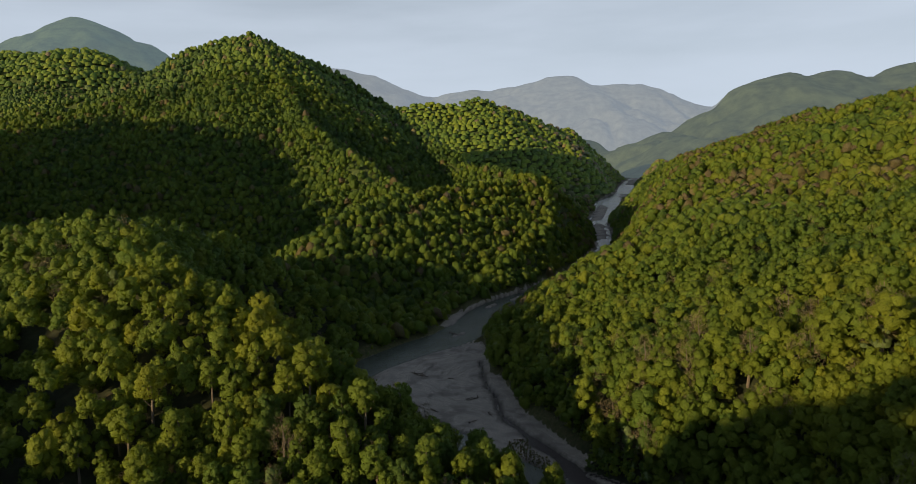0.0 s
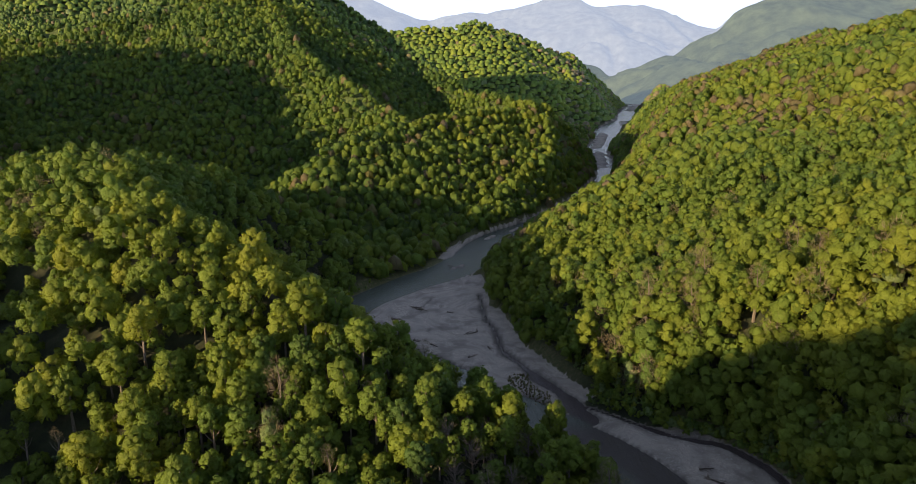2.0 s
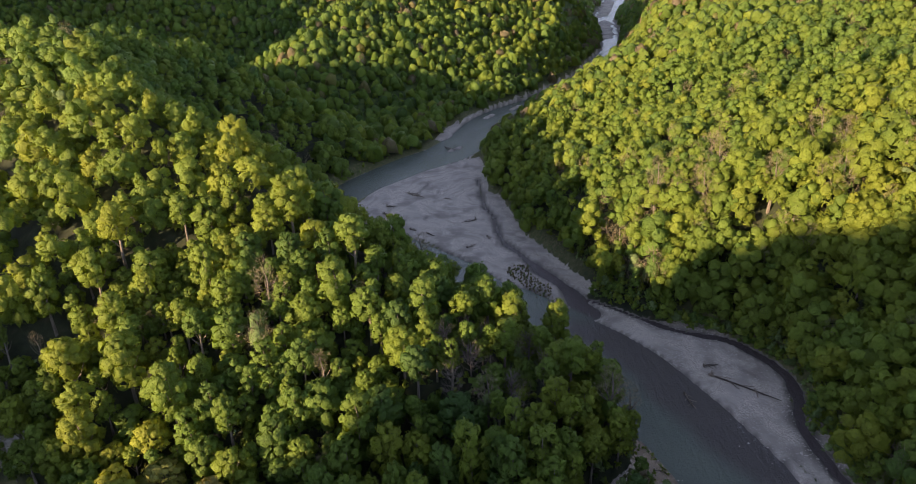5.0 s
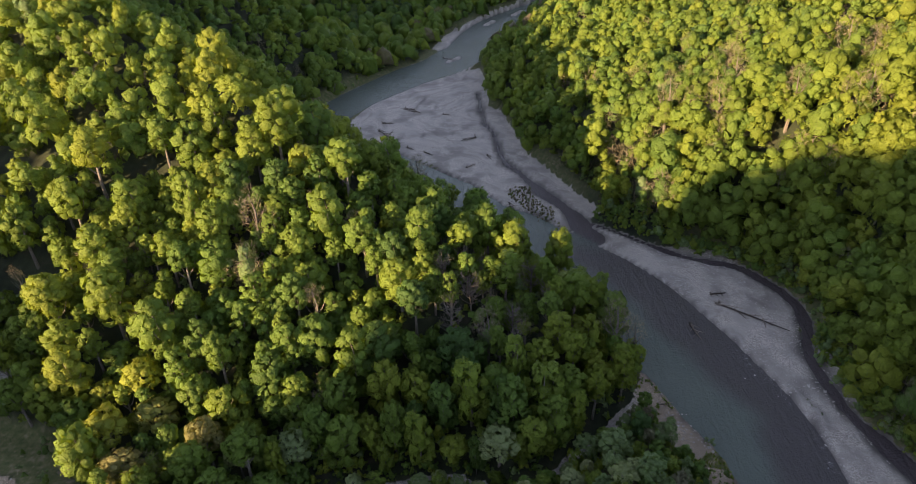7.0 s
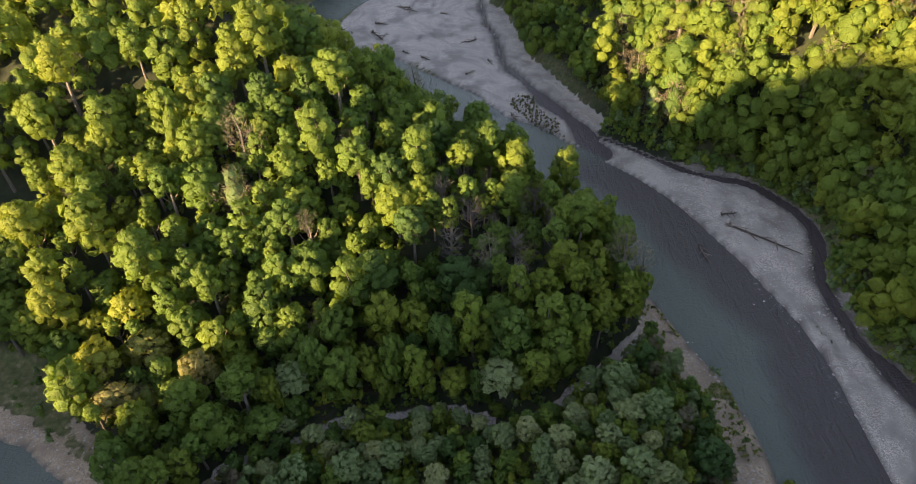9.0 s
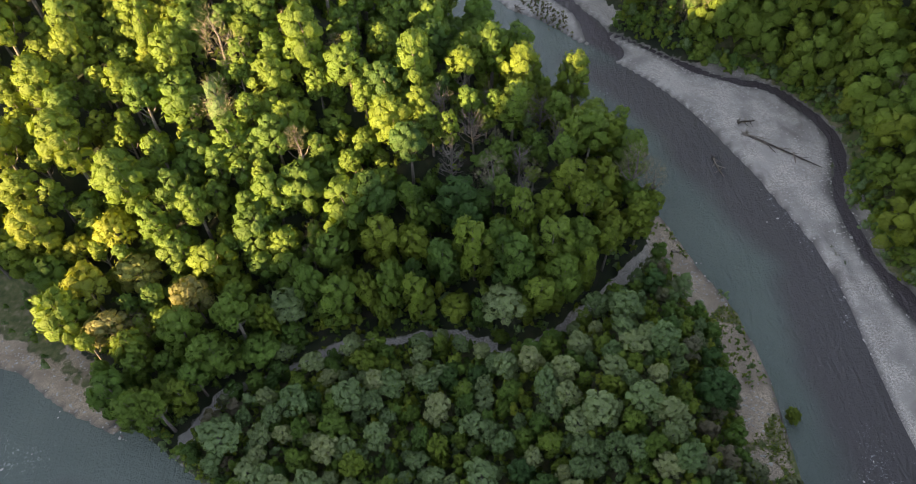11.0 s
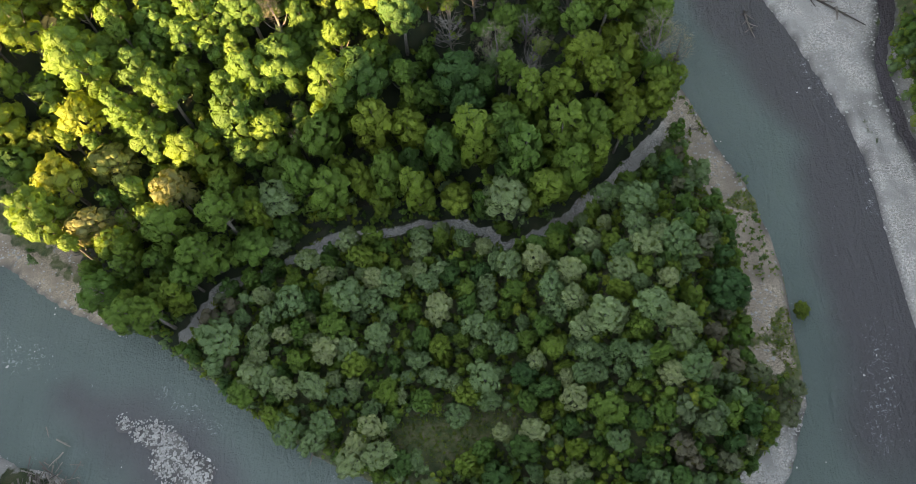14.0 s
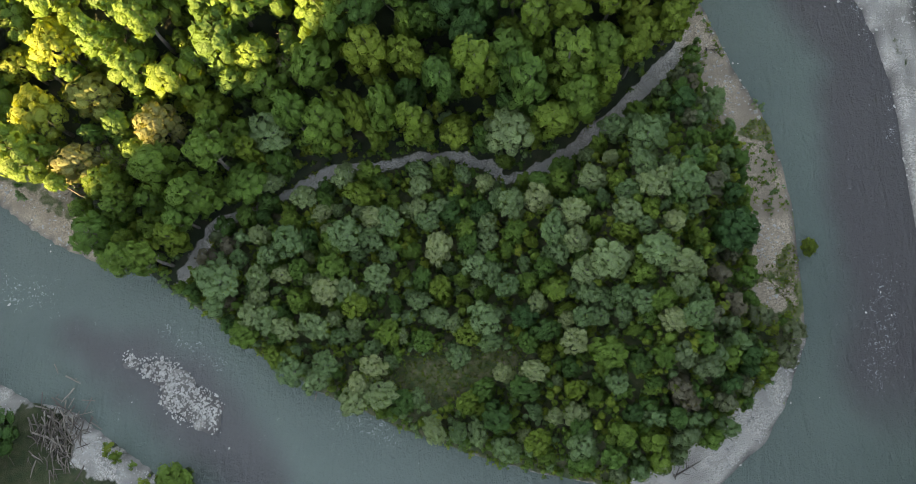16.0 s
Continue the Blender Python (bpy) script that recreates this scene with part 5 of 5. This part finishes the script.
# cobbles that cover the bars
OCTA = (np.array([(1, 0, 0), (-1, 0, 0), (0, 1, 0), (0, -1, 0), (0, 0, 0.8), (0, 0, -0.8)], float), np.array([(0, 2, 4), (2, 1, 4), (1, 3, 4), (3, 0, 4), (2, 0, 5), (1, 2, 5), (3, 1, 5), (0, 3, 5)]))
px, py = rng.uniform(-110, 98, 90000), rng.uniform(58, 260, 90000)
z, gravel, wet, meadow, corridor, shore = land(px, py)
ok = (gravel > 0.6) & (z > 0.02) & (fbm(px, py, 18, 3, 81) + rng.normal(size=len(px)) * 0.25 > 0.05)
px, py, z = px[ok][:9000], py[ok][:9000], z[ok][:9000]
ix, iy = rng.uniform(-72, -46, 5000), rng.uniform(76, 96, 5000)
ok = along(ix, iy, ISLAND) + 2.2 * fbm(ix, iy, 4, 3, 36) < rng.normal(size=5000) * 0.5
ix, iy = ix[ok][:900], iy[ok][:900]
px, py, z = np.append(px, ix), np.append(py, iy), np.append(z, np.maximum(land(ix, iy)[0], -0.05))
size = rng.uniform(0.10, 0.30, len(px)) * np.where(rng.uniform(size=len(px)) < 0.06, 1.7, 1.0)
turn = rng.uniform(0, 6.28, len(px))
co = OCTA[0] * rng.uniform(0.6, 1.3, (len(px), 1, 3)) * size[:, None, None] * np.array([1.2, 0.9, 0.7])
c, s_ = np.cos(turn)[:, None], np.sin(turn)[:, None]
co = np.stack([co[..., 0] * c - co[..., 1] * s_ + px[:, None], co[..., 0] * s_ + co[..., 1] * c + py[:, None], co[..., 2] + z[:, None] + 0.02], -1).reshape(-1, 3)
f = (OCTA[1][None] + (np.arange(len(px)) * 6)[:, None, None]).reshape(-1, 3)
tagged(mesh_from("cobbles", co, f, None, STONE), "pale grey river cobbles strewn over the gravel bars", "cobbles", kind="stuff")

# grass on the clearing and the tip of the spit
px, py = rng.uniform(-40, 64, 60000), rng.uniform(64, 160, 60000)
z, gravel, wet, meadow, corridor, shore = land(px, py)
ok = ((meadow > 0.35) & (gravel < 0.5) | ((gravel > 0.2) & (gravel < 0.9) & (flat_zone(px, py) > 0.2) & (fbm(px, py, 9, 3, 83) > 0.22))) & (shore > 0.5)
px, py, z = px[ok][:7000], py[ok][:7000], z[ok][:7000]
a = rng.uniform(0, 6.28, len(px))
w = rng.uniform(0.12, 0.35, len(px))
h = rng.uniform(0.25, 0.8, len(px))
lean = rng.normal(size=(len(px), 2)) * 0.25
base = np.stack([px, py, z - 0.02], -1)
side_v = np.stack([np.cos(a) * w, np.sin(a) * w, 0 * a], -1)
co = np.stack([base - side_v, base + side_v, base + np.stack([lean[:, 0], lean[:, 1], h], -1)], 1).reshape(-1, 3)
tagged(mesh_from("grass", co, np.arange(len(co)).reshape(-1, 3), dict(tint=np.repeat(rng.uniform(0.25, 0.72, len(px)), 3)), LEAVES), "rough green and straw-coloured grass on the clearing", "grass", kind="stuff")


def log_shape(seed, length=1.0, thick=0.035):
    r = np.random.default_rng(seed)
    bow = r.normal(size=2) * 0.03
    pieces = [tube([(0, 0, -0.5), (bow[0], bow[1], -0.15), (bow[0], -bow[1], 0.2), (0, 0, 0.5)], [thick, thick * 0.9, thick * 0.7, thick * 0.4], 6)]
    for k in range(3):
        a, z0 = r.uniform(0, 6.28), r.uniform(-0.1, 0.4)
        pieces.append(tube([(0, 0, z0), (np.cos(a) * 0.12, np.sin(a) * 0.12, z0 + 0.12)], [thick * 0.35, thick * 0.12], 3))
    return joined(pieces)


def mesh_only(name, shape, mat):
    o = mesh_from(name, *shape, None, mat, False)
    me = o.data
    bpy.data.objects.remove(o)
    return me


LOGS = [mesh_only("log", log_shape(900 + k), DRIFT) for k in range(5)]


def roots(seed):
    r = np.random.default_rng(seed)
    pieces = [tube([(0, 0, -0.56), (0, 0, -0.46)], [0.05, 0.04], 7)]
    for k in range(8):
        a = 6.28 * k / 8 + r.uniform(-0.3, 0.3)
        e = r.uniform(0.12, 0.24)
        pieces.append(tube([(0, 0, -0.5), (np.cos(a) * e * 0.6, np.sin(a) * e * 0.6, -0.52), (np.cos(a) * e, np.sin(a) * e, -0.5 - r.uniform(-0.05, 0.1))], [0.025, 0.014, 0.004], 4))
    return joined(pieces)


ROOTS = [mesh_only("root_plate", roots(930 + k), DRIFT) for k in range(3)]


def snag(x0, y0, x1, y1, girth, k):
    """A stranded tree from its root plate to its tip: trunk, roots and broken boughs, lying on the gravel."""
    length, turn = math.hypot(x1 - x0, y1 - y0), math.atan2(x1 - x0, y0 - y1)
    px, py = (x0 + x1) / 2, (y0 + y1) / 2
    root = tagged(new("driftwood_snag"), "dark stranded tree trunk with roots on pale gravel", "driftwood", group="driftwood on the bars")
    root.matrix_basis = Matrix.LocRotScale((px, py, max(ground_at(px, py), 0.05) + 0.06 * girth), Euler((radians(88), 0, turn)), (girth, girth, length))
    for nm, me in (("trunk", LOGS[k % 5]), ("root_plate", ROOTS[k % 3])):
        o = new(nm, me)
        o.parent = root
    for q in range(4):
        o = new("bough", LOGS[(k + q) % 5])
        o.parent = root
        o.matrix_basis = Matrix.LocRotScale((0.12 * (-1) ** q, 0.02, -0.34 + 0.17 * q), Euler((0.1 * q, (-1) ** q * (0.7 + 0.2 * q), 0)), (0.5, 0.5, 0.36))


for k, (x0, y0, x1, y1, girth) in enumerate([(-31.2, 351.3, -23, 344.5, 9), (-27, 350.5, -34, 352, 6), (-41, 334, -35.5, 332, 7), (-41.5, 324.5, -36, 315.5, 8), (-37.5, 318, -35, 324, 5), (3, 313.5, -3.5, 309.5, 7),
                                              (8, 294, 9.5, 290, 5), (-1, 283, 3, 286, 5.5), (-19, 299, -15.5, 295.5, 6), (-12, 343, -8, 341, 5), (-27, 305, -24, 302, 6), (15, 251.5, 16.5, 248, 7),
                                              (71.6, 188.1, 86.1, 174.8, 7.5), (70.7, 192.9, 75, 193.2, 7), (61.2, 180.5, 62.2, 173.5, 6), (32, 71, 36.5, 73.5, 4), (44.6, 150.5, 48.2, 150.8, 4), (-31, 88, -31.5, 84.5, 4), (-14, 436, -8, 430, 7)]):
    snag(x0, y0, x1, y1, girth, k)

# the pile of logs that floods left at the head of the south bar
pile = tagged(new("log_jam"), "tangled pile of grey-brown driftwood logs on the gravel", "driftwood")
pile.matrix_basis = pose(-79, 79.2, ground_at(-79, 79.2))
for k in range(240):
    o = new("log", LOGS[k % 5])
    o.parent = pile
    length = rng.uniform(1.0, 3.4) if k % 8 else rng.uniform(3.4, 5.0)
    ox, oy = rng.normal() * 2.5, rng.normal() * 3.0
    heap = max(0.0, 1 - math.hypot(ox / 5.0, oy / 6))
    thick = min(length, 3.0) * rng.uniform(0.7, 1.7)
    o.matrix_basis = Matrix.LocRotScale((ox, oy, 0.15 + rng.uniform(0, 2.2) * heap), Euler((radians(90 + rng.normal() * 9), 0, rng.normal() * 0.75 + 0.3)), (thick, thick, length))

# bare rock at the foot of the spur
co, f = rock_shape(990, 4, 0.5)
crag = mesh_from("rock_outcrop", co * np.array([7, 5, 7.5]), f, None, STONE, False)
crag.matrix_basis = pose(-119, 157, ground_at(-119, 157) - 0.5, 0, 0, 35)
tagged(crag, "weathered pale rock face among trees at the hill foot", "rock")
